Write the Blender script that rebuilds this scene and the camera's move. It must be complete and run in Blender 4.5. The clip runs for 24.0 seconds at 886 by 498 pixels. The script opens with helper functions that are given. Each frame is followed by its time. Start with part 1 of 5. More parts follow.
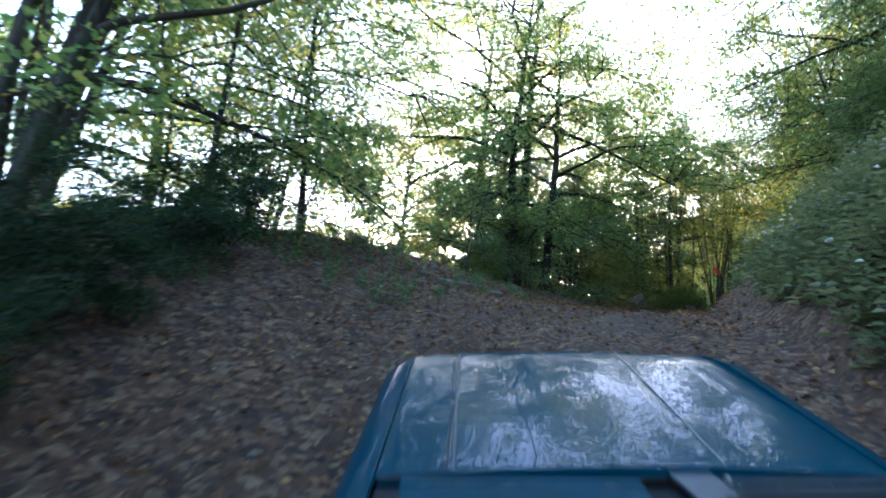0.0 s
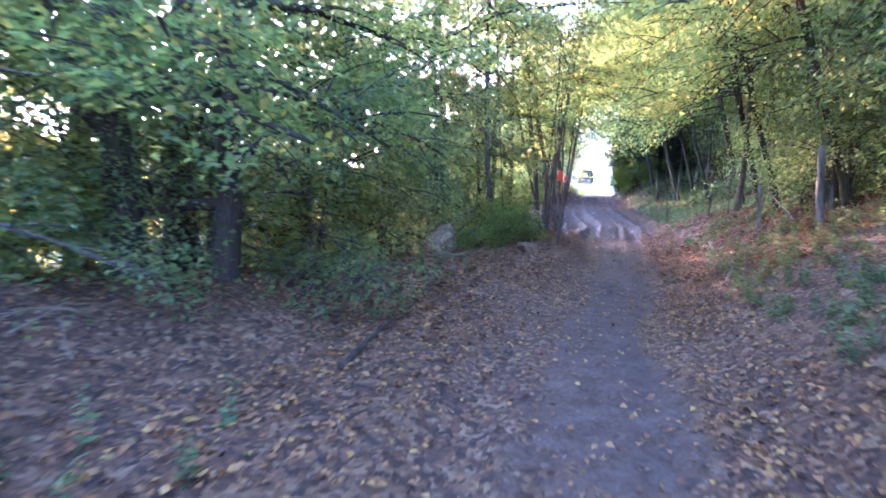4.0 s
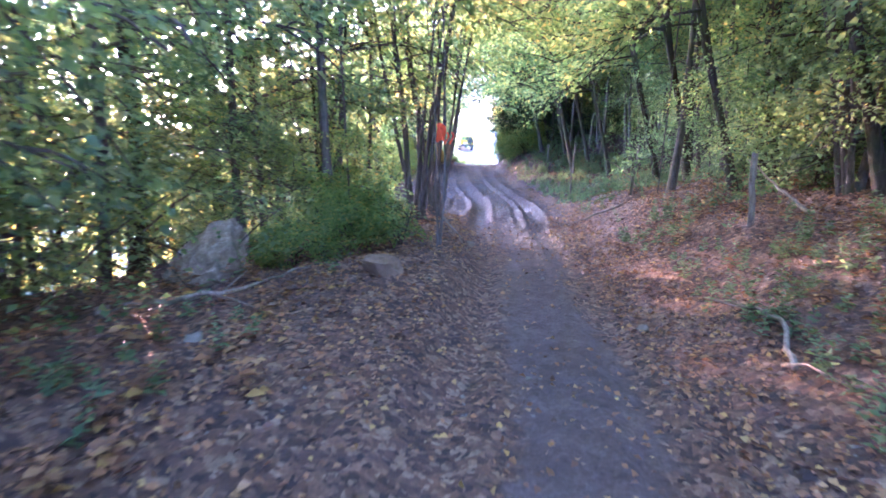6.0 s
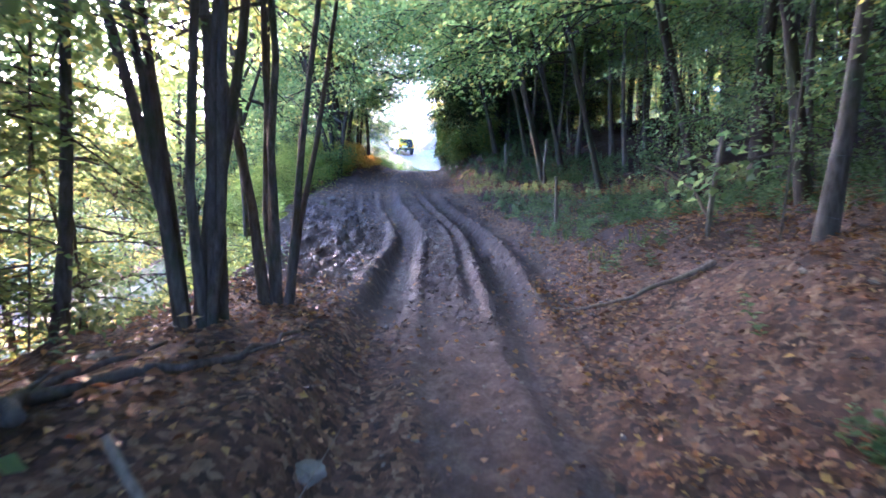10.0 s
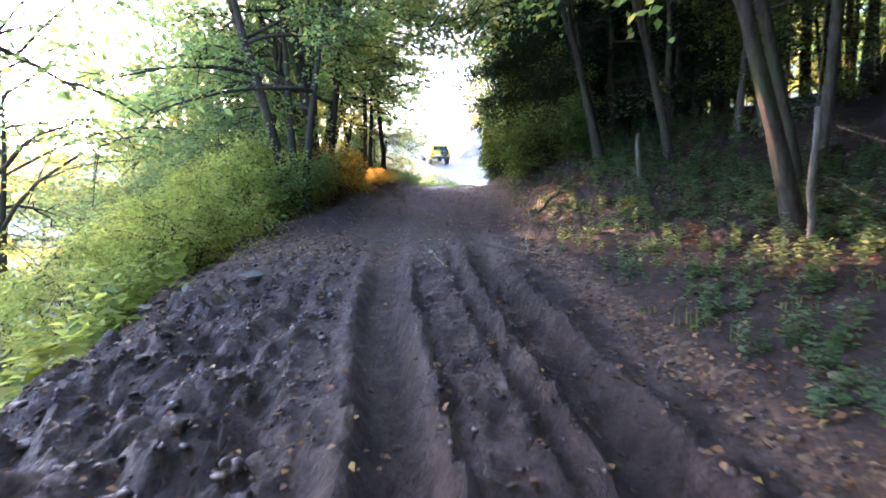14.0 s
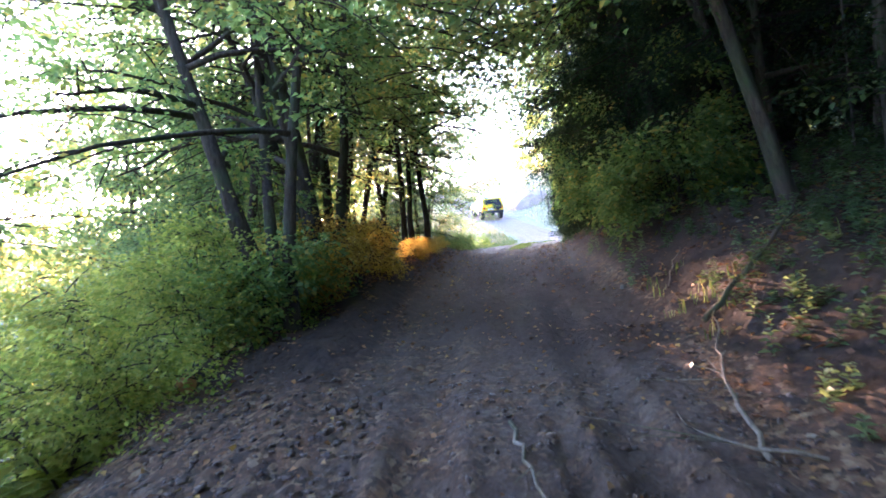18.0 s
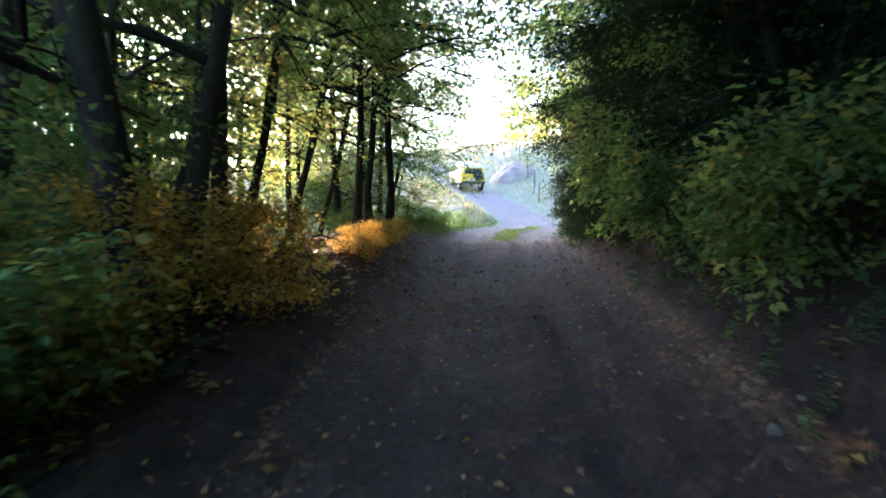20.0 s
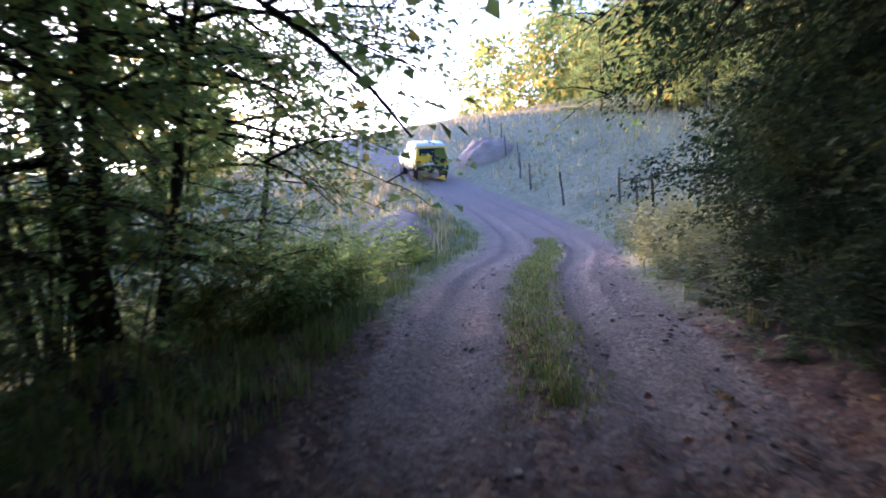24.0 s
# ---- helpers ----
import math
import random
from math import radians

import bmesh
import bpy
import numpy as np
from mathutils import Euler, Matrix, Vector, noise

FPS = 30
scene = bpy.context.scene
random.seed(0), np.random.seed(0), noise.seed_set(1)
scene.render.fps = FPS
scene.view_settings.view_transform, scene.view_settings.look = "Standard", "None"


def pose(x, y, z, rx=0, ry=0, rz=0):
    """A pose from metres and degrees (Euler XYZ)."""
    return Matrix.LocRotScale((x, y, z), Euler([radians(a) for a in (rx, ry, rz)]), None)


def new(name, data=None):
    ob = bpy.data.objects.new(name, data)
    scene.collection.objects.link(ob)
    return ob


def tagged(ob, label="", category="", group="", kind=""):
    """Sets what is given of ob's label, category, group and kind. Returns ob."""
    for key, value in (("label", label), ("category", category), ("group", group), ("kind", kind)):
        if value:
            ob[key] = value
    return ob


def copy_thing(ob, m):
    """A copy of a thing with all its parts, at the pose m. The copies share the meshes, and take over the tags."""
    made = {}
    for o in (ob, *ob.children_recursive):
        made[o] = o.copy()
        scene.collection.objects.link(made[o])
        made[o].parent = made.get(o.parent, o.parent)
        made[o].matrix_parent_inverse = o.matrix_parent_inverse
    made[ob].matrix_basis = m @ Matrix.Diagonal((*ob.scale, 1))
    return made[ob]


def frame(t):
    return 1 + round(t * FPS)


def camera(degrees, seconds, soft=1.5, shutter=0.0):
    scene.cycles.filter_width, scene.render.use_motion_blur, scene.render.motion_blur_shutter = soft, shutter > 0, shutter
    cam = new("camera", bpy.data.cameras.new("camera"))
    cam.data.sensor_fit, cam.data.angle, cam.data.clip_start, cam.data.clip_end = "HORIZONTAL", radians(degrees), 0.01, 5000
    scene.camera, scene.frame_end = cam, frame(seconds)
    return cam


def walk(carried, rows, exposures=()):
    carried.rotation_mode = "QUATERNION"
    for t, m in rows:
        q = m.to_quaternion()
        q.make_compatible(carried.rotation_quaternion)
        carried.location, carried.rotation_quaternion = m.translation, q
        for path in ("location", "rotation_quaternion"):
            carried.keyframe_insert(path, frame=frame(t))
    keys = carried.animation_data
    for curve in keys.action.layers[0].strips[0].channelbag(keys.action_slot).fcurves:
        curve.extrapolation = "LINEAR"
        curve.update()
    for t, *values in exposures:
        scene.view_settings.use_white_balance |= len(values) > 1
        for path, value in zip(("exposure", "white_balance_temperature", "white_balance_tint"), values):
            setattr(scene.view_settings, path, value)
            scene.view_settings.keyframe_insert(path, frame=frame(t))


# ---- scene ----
cam = camera(81.0, 24.0, soft=1.7, shutter=0.4)
PATH = [  # seconds, x, y, z, heading, pitch, roll
    (0.0, -0.00, 0.00, -0.00, 0.0, 9.6, 5.6),
    (0.5, 0.20, 1.27, 0.48, -2.9, 8.8, 4.6),
    (1.0, 0.42, 2.49, 0.95, -5.7, 7.2, 5.4),
    (1.5, 0.73, 3.65, 1.36, -8.3, 5.2, 4.0),
    (2.0, 1.10, 4.78, 1.68, -11.1, 2.5, 3.5),
    (2.5, 1.46, 5.83, 1.91, -14.5, 0.5, 1.5),
    (4.5, 3.75, 10.62, 2.43, -27.1, -3.7, 2.4),
    (5.0, 4.49, 11.72, 2.51, -30.7, -4.6, 3.7),
    (5.5, 5.29, 12.72, 2.58, -34.0, -5.7, 2.9),
    (6.0, 6.07, 13.57, 2.66, -37.0, -6.3, 1.2),
    (6.5, 6.65, 14.26, 2.73, -39.2, -6.9, 1.4),
    (7.0, 7.25, 14.88, 2.73, -41.2, -6.1, 3.4),
    (7.5, 7.91, 15.44, 2.75, -42.4, -5.7, 0.2),
    (8.0, 8.46, 16.00, 2.78, -43.5, -5.1, 1.1),
    (8.5, 8.95, 16.52, 2.83, -44.2, -4.5, 2.1),
    (9.0, 9.59, 17.11, 2.88, -44.0, -3.9, 0.1),
    (9.5, 10.19, 17.74, 2.98, -43.7, -4.7, 0.7),
    (10.0, 10.81, 18.41, 3.06, -42.8, -5.6, 0.4),
    (10.5, 11.43, 19.10, 3.12, -41.3, -4.7, 0.6),
    (12.5, 14.89, 23.15, 3.60, -38.2, -3.6, -1.4),
    (13.0, 15.65, 24.02, 3.69, -38.6, -4.4, -3.3),
    (13.5, 16.25, 24.80, 3.76, -39.5, -4.6, -0.8),
    (14.0, 16.80, 25.46, 3.83, -38.4, -4.6, -1.5),
    (14.5, 17.32, 25.98, 3.89, -36.2, -3.6, -4.2),
    (15.0, 17.80, 26.48, 3.92, -34.2, -4.3, -7.3),
    (15.5, 17.97, 26.87, 3.95, -34.2, -3.7, -4.7),
    (16.0, 18.16, 27.25, 3.98, -34.5, -3.9, -2.2),
    (16.5, 18.36, 27.69, 4.02, -34.3, -3.2, 2.1),
    (17.0, 18.64, 28.04, 4.09, -33.5, -2.9, 1.8),
    (17.5, 18.94, 28.41, 4.22, -33.0, -0.3, -0.4),
    (18.0, 19.28, 28.89, 4.38, -32.7, 1.7, -6.1),
    (18.5, 19.66, 29.53, 4.56, -35.3, 1.5, -1.9),
    (20.5, 22.34, 33.10, 5.14, -35.8, -3.0, 0.9),
    (21.0, 23.16, 34.13, 5.27, -35.9, -2.1, 0.1),
    (21.5, 23.99, 35.21, 5.40, -36.1, -1.6, -0.0),
    (22.0, 24.82, 36.26, 5.53, -36.4, -1.6, -0.1),
    (22.5, 25.68, 37.25, 5.64, -36.4, -2.1, -0.5),
    (23.0, 26.49, 38.21, 5.74, -36.9, -3.2, -1.5),
    (23.5, 27.36, 39.19, 5.82, -37.9, -4.2, -1.4),
    (24.0, 28.26, 40.17, 5.88, -39.3, -4.2, -3.9),
]

def row_pose(x, y, z, heading, pitch, roll):
    return Matrix.Translation((x, y, z)) @ pose(0, 0, 0, 0, 0, heading) @ pose(0, 0, 0, 90 + pitch) @ pose(0, 0, 0, 0, 0, roll)


walk(cam, [(t, row_pose(*v)) for t, *v in PATH],
     exposures=[(0.0, 3.7, 4700, 20), (1.0, 4.5, 4450, 34), (2.0, 5.2, 4250, 42), (2.5, 5.3, 4250, 42), (4.5, 5.6, 4550, 50), (7.0, 5.7, 4350, 48), (9.0, 5.2, 4300, 40), (10.5, 4.7, 4420, 38), (12.5, 4.7, 4800, 34),
                (15.0, 5.0, 4900, 38), (17.5, 4.85, 4850, 34), (18.5, 4.3, 4750, 28), (20.5, 3.8, 4550, 22), (22.0, 2.9, 4350, 26), (24.0, 2.5, 4430, 38)])

# ---- world and sun ----
SUN_HEADING, SUN_HEIGHT = -10.0, 10.0   # degrees left of +y, degrees above the horizon
world = bpy.data.worlds.new("sky")
scene.world = world
world.use_nodes = True
wn = world.node_tree.nodes
sky = wn.new("ShaderNodeTexSky")
sky.sky_type, sky.sun_disc = "NISHITA", False
sky.sun_elevation, sky.sun_rotation = radians(SUN_HEIGHT), radians(-SUN_HEADING)
sky.air_density, sky.dust_density = 1.0, 3.0
wn["Background"].inputs["Strength"].default_value = 0.15
world.node_tree.links.new(sky.outputs[0], wn["Background"].inputs["Color"])
sun_data = bpy.data.lights.new("sun", "SUN")
sun_data.energy, sun_data.angle, sun_data.color = 2.8, radians(0.6), (1.0, 0.56, 0.24)
sun = new("sun", sun_data)
sun.rotation_euler = Euler((radians(90 - SUN_HEIGHT), 0, radians(180 + SUN_HEADING)))
sun.location = (0, 60, 60)


# ---- materials ----
class Mat:
    """A node material with a Principled shader and small helpers."""

    def __init__(self, name, rough=0.8, metal=0.0, spec=0.4):
        self.m = bpy.data.materials.new(name)
        self.m.use_nodes = True
        self.t = self.m.node_tree
        self.p = self.t.nodes["Principled BSDF"]
        self.p.inputs["Roughness"].default_value = rough
        self.p.inputs["Metallic"].default_value = metal
        self.p.inputs["Specular IOR Level"].default_value = spec

    def node(self, kind, **values):
        n = self.t.nodes.new(kind)
        for key, value in values.items():
            n.inputs[key.replace("_", " ")].default_value = value
        return n

    def link(self, a, b):
        self.t.links.new(a, b)

    def coords(self, kind="Object"):
        return self.node("ShaderNodeTexCoord").outputs[kind]

    def noise(self, scale, detail=6.0, rough=0.6, at=None):
        n = self.node("ShaderNodeTexNoise", Scale=scale, Detail=detail, Roughness=rough)
        self.link(at if at is not None else self.coords(), n.inputs["Vector"])
        return n.outputs["Fac"]

    def ramp(self, fac, *stops):
        n = self.node("ShaderNodeValToRGB")
        e = n.color_ramp.elements
        while len(e) < len(stops):
            e.new(0.5)
        for k, (at, colour) in zip(e, stops):
            k.position, k.color = at, (*colour, 1)
        self.link(fac, n.inputs[0])
        return n.outputs[0]

    def mix(self, fac, a, b, how="MIX"):
        n = self.t.nodes.new("ShaderNodeMix")
        n.data_type, n.blend_type = "RGBA", how
        for k, v in ((0, fac), (6, a), (7, b)):
            if isinstance(v, bpy.types.NodeSocket):
                self.link(v, n.inputs[k])
            else:
                n.inputs[k].default_value = v if k == 0 else (*v, 1)
        return n.outputs[2]

    def maths(self, how, a, b):
        n = self.t.nodes.new("ShaderNodeMath")
        n.operation = how
        for k, v in ((0, a), (1, b)):
            if isinstance(v, bpy.types.NodeSocket):
                self.link(v, n.inputs[k])
            else:
                n.inputs[k].default_value = v
        return n.outputs[0]

    def mask(self, name):
        n = self.t.nodes.new("ShaderNodeAttribute")
        n.attribute_name = name
        return n.outputs["Fac"]

    def bump(self, height, strength=0.4, distance=0.02):
        n = self.node("ShaderNodeBump", Strength=strength, Distance=distance)
        self.link(height, n.inputs["Height"])
        self.link(n.outputs[0], self.p.inputs["Normal"])

    def colour(self, c):
        if isinstance(c, bpy.types.NodeSocket):
            self.link(c, self.p.inputs["Base Color"])
        else:
            self.p.inputs["Base Color"].default_value = (*c, 1)
        return self

    def rough(self, c):
        self.link(c, self.p.inputs["Roughness"])
        return self


def plain(name, c, rough=0.6, metal=0.0, grain=30.0, vary=0.25):
    """A plain surface with faint grain and blotches."""
    m = Mat(name, rough, metal)
    at = m.coords()
    big, small = m.noise(grain * 0.12, 4, 0.6, at), m.noise(grain, 8, 0.7, at)
    f = m.maths("ADD", m.maths("MULTIPLY", big, 0.6), m.maths("MULTIPLY", small, 0.4))
    lo, hi = [v * (1 - vary) for v in c], [min(1, v * (1 + vary)) for v in c]
    m.colour(m.ramp(f, (0.3, lo), (0.7, hi)))
    m.bump(small, 0.25, 0.006)
    return m.m


def leaf_material(name, stops, through_light=0.45, rough=0.5, gloss=0.3):
    """Leaves that differ one by one and let light through."""
    m = Mat(name, rough, 0.0, gloss)
    geo = m.t.nodes.new("ShaderNodeNewGeometry")
    c = m.ramp(geo.outputs["Random Per Island"], *stops)
    blotch = m.noise(0.35, 3, 0.6)
    c = m.mix(m.maths("MULTIPLY", blotch, 0.25), c, [v * 0.7 for v in stops[0][1]])
    m.colour(c)
    tr = m.t.nodes.new("ShaderNodeBsdfTranslucent")
    warm = m.mix(1.0, c, (2.0, 1.8, 1.25), "MULTIPLY")
    m.link(warm, tr.inputs["Color"])
    mx = m.t.nodes.new("ShaderNodeMixShader")
    mx.inputs[0].default_value = through_light
    out = m.t.nodes["Material Output"]
    m.link(m.p.outputs[0], mx.inputs[1])
    m.link(tr.outputs[0], mx.inputs[2])
    m.link(mx.outputs[0], out.inputs["Surface"])
    return m.m


def bark_material(name, dark, light):
    m = Mat(name, 0.9, 0.0, 0.2)
    at = m.coords()
    mp = m.t.nodes.new("ShaderNodeMapping")
    mp.inputs["Scale"].default_value = (1, 1, 0.22)
    m.link(at, mp.inputs[0])
    fine, big = m.noise(26, 8, 0.7, mp.outputs[0]), m.noise(1.6, 4, 0.6, at)
    c = m.ramp(fine, (0.3, dark), (0.62, light), (0.8, [v * 1.5 for v in light]))
    c = m.mix(m.ramp(big, (0.5, (0, 0, 0)), (0.68, (1, 1, 1))), c, (0.055, 0.07, 0.03))
    m.colour(c)
    m.bump(fine, 0.7, 0.02)
    return m.m


GREEN = leaf_material("beech leaves", [(0.0, (0.1, 0.165, 0.06)), (0.5, (0.165, 0.245, 0.085)), (0.86, (0.235, 0.295, 0.09)), (0.97, (0.38, 0.32, 0.08))], 0.66)
# darker, bluer copy of the beech green, shade mixed into its stops
GREEN_COOL = leaf_material("shade-tinted beech leaves", [(0.0, (0.09, 0.15, 0.075)), (0.55, (0.14, 0.21, 0.095)), (0.95, (0.2, 0.26, 0.1))], 0.6)
# leaf green darkened, shade of the deep wood put into the colour
GREEN_SHADED = leaf_material("shade-darkened leaves", [(0.0, (0.028, 0.05, 0.028)), (0.55, (0.045, 0.075, 0.038)), (0.95, (0.08, 0.11, 0.045))], 0.3, 0.7, 0.12)
# lit copy of the leaf green, low sunlight tinted in as yellow
GREEN_SUN = leaf_material("sun-tinted yellow leaves", [(0.0, (0.13, 0.19, 0.06)), (0.5, (0.21, 0.27, 0.075)), (0.8, (0.36, 0.33, 0.07)), (0.97, (0.46, 0.31, 0.05))], 0.58)
# autumn yellow brightened, the sun patch on the berm put into the colour
GOLD = leaf_material("sunlit-gold bush leaves", [(0.0, (0.24, 0.16, 0.035)), (0.5, (0.42, 0.3, 0.05)), (1.0, (0.52, 0.42, 0.08))], 0.55)
# hazel green raised towards yellow, backlight painted into the leaves
SHRUB = leaf_material("backlit-tinted hazel leaves", [(0.0, (0.15, 0.21, 0.05)), (0.5, (0.25, 0.31, 0.07)), (1.0, (0.36, 0.38, 0.09))], 0.6)
HERB = leaf_material("herb leaves", [(0.0, (0.075, 0.125, 0.06)), (0.6, (0.125, 0.195, 0.085)), (1.0, (0.19, 0.26, 0.12))], 0.45)
BRAMBLE = leaf_material("bramble leaves", [(0.0, (0.12, 0.15, 0.075)), (0.6, (0.18, 0.215, 0.11)), (1.0, (0.26, 0.28, 0.17))], 0.45)
GRASS = leaf_material("grass blades", [(0.0, (0.08, 0.14, 0.035)), (0.5, (0.14, 0.2, 0.05)), (0.8, (0.24, 0.25, 0.09)), (1.0, (0.33, 0.3, 0.15))], 0.4)
DRY = leaf_material("dry grass blades", [(0.0, (0.22, 0.21, 0.11)), (0.5, (0.34, 0.31, 0.18)), (1.0, (0.46, 0.42, 0.28))], 0.45)
LITTER = leaf_material("fallen leaves", [(0.0, (0.075, 0.046, 0.03)), (0.3, (0.19, 0.1, 0.05)), (0.58, (0.3, 0.15, 0.06)), (0.84, (0.36, 0.21, 0.09)), (0.97, (0.44, 0.29, 0.08))], 0.12, 0.6)
BARK = bark_material("beech bark", (0.045, 0.038, 0.03), (0.15, 0.13, 0.105))
BARK_DARK = bark_material("dark bark", (0.025, 0.02, 0.016), (0.085, 0.068, 0.05))
STICK = bark_material("dead wood", (0.11, 0.085, 0.06), (0.3, 0.25, 0.19))
POST = bark_material("weathered post wood", (0.07, 0.06, 0.048), (0.2, 0.175, 0.14))


def ground_material():
    m = Mat("woodland soil", 0.95, 0.0, 0.4)
    at = m.coords()
    big, mid, fine = m.noise(0.5, 5, 0.6, at), m.noise(5, 6, 0.7, at), m.noise(28, 8, 0.75, at)
    warp = m.node("ShaderNodeMapping")
    jog = m.node("ShaderNodeTexNoise", Scale=9.0, Detail=3.0)
    m.link(at, jog.inputs["Vector"])
    m.link(m.mix(0.06, at, jog.outputs["Color"], "ADD"), warp.inputs[0])
    cells = []
    for scale in (13.0, 24.0):
        v = m.node("ShaderNodeTexVoronoi", Scale=scale)
        m.link(warp.outputs[0], v.inputs["Vector"])
        one = m.t.nodes.new("ShaderNodeSeparateColor")
        m.link(v.outputs["Color"], one.inputs[0])
        cells.append((one.outputs[0], one.outputs[1], v.outputs["Distance"]))
    leafy = (0.0, (0.045, 0.028, 0.018)), (0.3, (0.12, 0.064, 0.035)), (0.6, (0.21, 0.11, 0.055)), (0.85, (0.31, 0.185, 0.095)), (1.0, (0.4, 0.28, 0.16))
    litter = m.mix(m.ramp(cells[1][1], (0.45, (0, 0, 0)), (0.5, (1, 1, 1))), m.ramp(cells[0][0], *leafy), m.ramp(cells[1][0], *leafy))
    litter = m.mix(m.ramp(fine, (0.35, (0.55, 0.55, 0.55)), (0.6, (0, 0, 0))), litter, (0.028, 0.021, 0.017))
    litter = m.mix(m.ramp(mid, (0.42, (0, 0, 0)), (0.7, (0.55, 0.55, 0.55))), litter, (0.06, 0.047, 0.04))
    track = m.ramp(m.maths("ADD", m.maths("MULTIPLY", mid, 0.5), m.maths("MULTIPLY", fine, 0.5)), (0.36, (0.05, 0.034, 0.025)), (0.5, (0.115, 0.08, 0.06)), (0.66, (0.2, 0.15, 0.115)))
    mud = m.ramp(m.maths("ADD", m.maths("MULTIPLY", mid, 0.6), m.maths("MULTIPLY", fine, 0.4)), (0.36, (0.02, 0.012, 0.008)), (0.5, (0.08, 0.05, 0.034)), (0.66, (0.19, 0.13, 0.095)))
    grass = m.ramp(m.maths("ADD", m.maths("MULTIPLY", mid, 0.5), m.maths("MULTIPLY", fine, 0.5)), (0.35, (0.11, 0.12, 0.055)), (0.5, (0.24, 0.235, 0.12)), (0.62, (0.38, 0.35, 0.21)))
    gravel = m.ramp(fine, (0.35, (0.12, 0.09, 0.066)), (0.5, (0.25, 0.195, 0.15)), (0.68, (0.42, 0.35, 0.28)))
    edge = m.maths("MULTIPLY", m.maths("SUBTRACT", mid, 0.5), 0.9)

    def layer(base, top, name):
        f = m.maths("ADD", m.mask(name), edge)
        return m.mix(m.ramp(f, (0.35, (0, 0, 0)), (0.6, (1, 1, 1))), base, top)
    c = layer(litter, grass, "grass")
    # dark soil: real loam on the track, the wood's shade on the banks
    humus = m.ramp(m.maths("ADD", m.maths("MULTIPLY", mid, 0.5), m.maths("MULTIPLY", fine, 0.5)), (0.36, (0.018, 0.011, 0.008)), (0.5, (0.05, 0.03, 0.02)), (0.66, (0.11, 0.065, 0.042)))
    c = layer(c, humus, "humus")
    c = layer(c, track, "track")
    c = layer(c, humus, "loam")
    c = layer(c, gravel, "gravel")
    c = layer(c, mud, "mud")
    c = m.mix(m.maths("MULTIPLY", m.maths("SUBTRACT", big, 0.4), 0.8), c, (0.05, 0.042, 0.03))
    m.colour(c)
    churn, speck = m.noise(8, 9, 0.72, at), m.noise(34, 6, 0.7, at)
    film = m.ramp(speck, (0.4, (0.45, 0.45, 0.45)), (0.6, (1, 1, 1)))
    wet = m.maths("MULTIPLY", m.mask("wet"), m.maths("MULTIPLY", film, m.ramp(churn, (0.42, (1, 1, 1)), (0.62, (0.6, 0.6, 0.6)))))
    m.rough(m.maths("SUBTRACT", 0.92, m.maths("MULTIPLY", wet, 0.72)))
    relief = m.maths("ADD", m.maths("MULTIPLY", mid, 0.5), m.maths("MULTIPLY", fine, 0.5))
    relief = m.maths("ADD", relief, m.maths("MULTIPLY", m.mask("mud"), m.maths("ADD", m.maths("MULTIPLY", churn, 2.2), speck)))
    m.bump(m.maths("SUBTRACT", relief, m.maths("MULTIPLY", cells[0][2], 0.5)), 0.9, 0.06)
    return m.m


GROUND = ground_material()


def rock_material():
    m = Mat("lichened stone", 0.9)
    at = m.coords()
    fine, big = m.noise(14, 9, 0.7, at), m.noise(2.2, 5, 0.6, at)
    c = m.ramp(fine, (0.32, (0.12, 0.092, 0.06)), (0.5, (0.25, 0.2, 0.135)), (0.7, (0.42, 0.35, 0.25)))
    c = m.mix(m.ramp(big, (0.52, (0, 0, 0)), (0.7, (0.8, 0.8, 0.8))), c, (0.075, 0.085, 0.045))
    m.colour(c)
    m.bump(fine, 0.7, 0.03)
    return m.m


ROCK = rock_material()
PALE = plain("pale stone", (0.19, 0.165, 0.125), 0.9, 0, 22, 0.4)


def paint(name, c, rough=0.16, dirt=0.35):
    """Car paint with a clear coat, dust and small specks."""
    m = Mat(name, rough, 0.0, 0.04)
    at = m.coords()
    speck = m.noise(90, 4, 0.6, at)
    dust = m.noise(3.5, 7, 0.65, at)
    base = m.mix(m.maths("MULTIPLY", m.ramp(dust, (0.45, (0, 0, 0)), (0.75, (1, 1, 1))), dirt * 0.1), c, (0.2, 0.19, 0.17))
    base = m.mix(m.ramp(speck, (0.74, (0, 0, 0)), (0.78, (0.7, 0.7, 0.7))), base, (0.4, 0.4, 0.4))
    m.colour(base)
    m.rough(m.maths("ADD", rough, m.maths("MULTIPLY", dust, dirt * 0.25)))
    m.p.inputs["Coat Weight"].default_value = 0.5
    m.p.inputs["Coat Roughness"].default_value = 0.03
    return m.m


TEAL = paint("dark teal car paint", (0.003, 0.05, 0.078), 0.36)
# lighter than the body paint, sky reflection put into the slat colour
SLAT = plain("sky-lightened teal vent slats", (0.012, 0.1, 0.14), 0.35)
YELLOW = paint("yellow car paint", (0.72, 0.47, 0.01), 0.3)
WHITE = paint("white roof paint", (0.7, 0.7, 0.68), 0.35)
BLACK = plain("black plastic", (0.025, 0.025, 0.026), 0.55)
RUBBER = plain("tyre rubber", (0.022, 0.021, 0.02), 0.85)
STEEL = plain("dull steel", (0.35, 0.35, 0.35), 0.4, 0.8)
TRIM = plain("dark trim strip", (0.06, 0.075, 0.085), 0.35)
GREY = plain("grey metal", (0.32, 0.32, 0.31), 0.5, 0.4)
LAMP_RED = plain("red lamp glass", (0.45, 0.02, 0.012), 0.2)
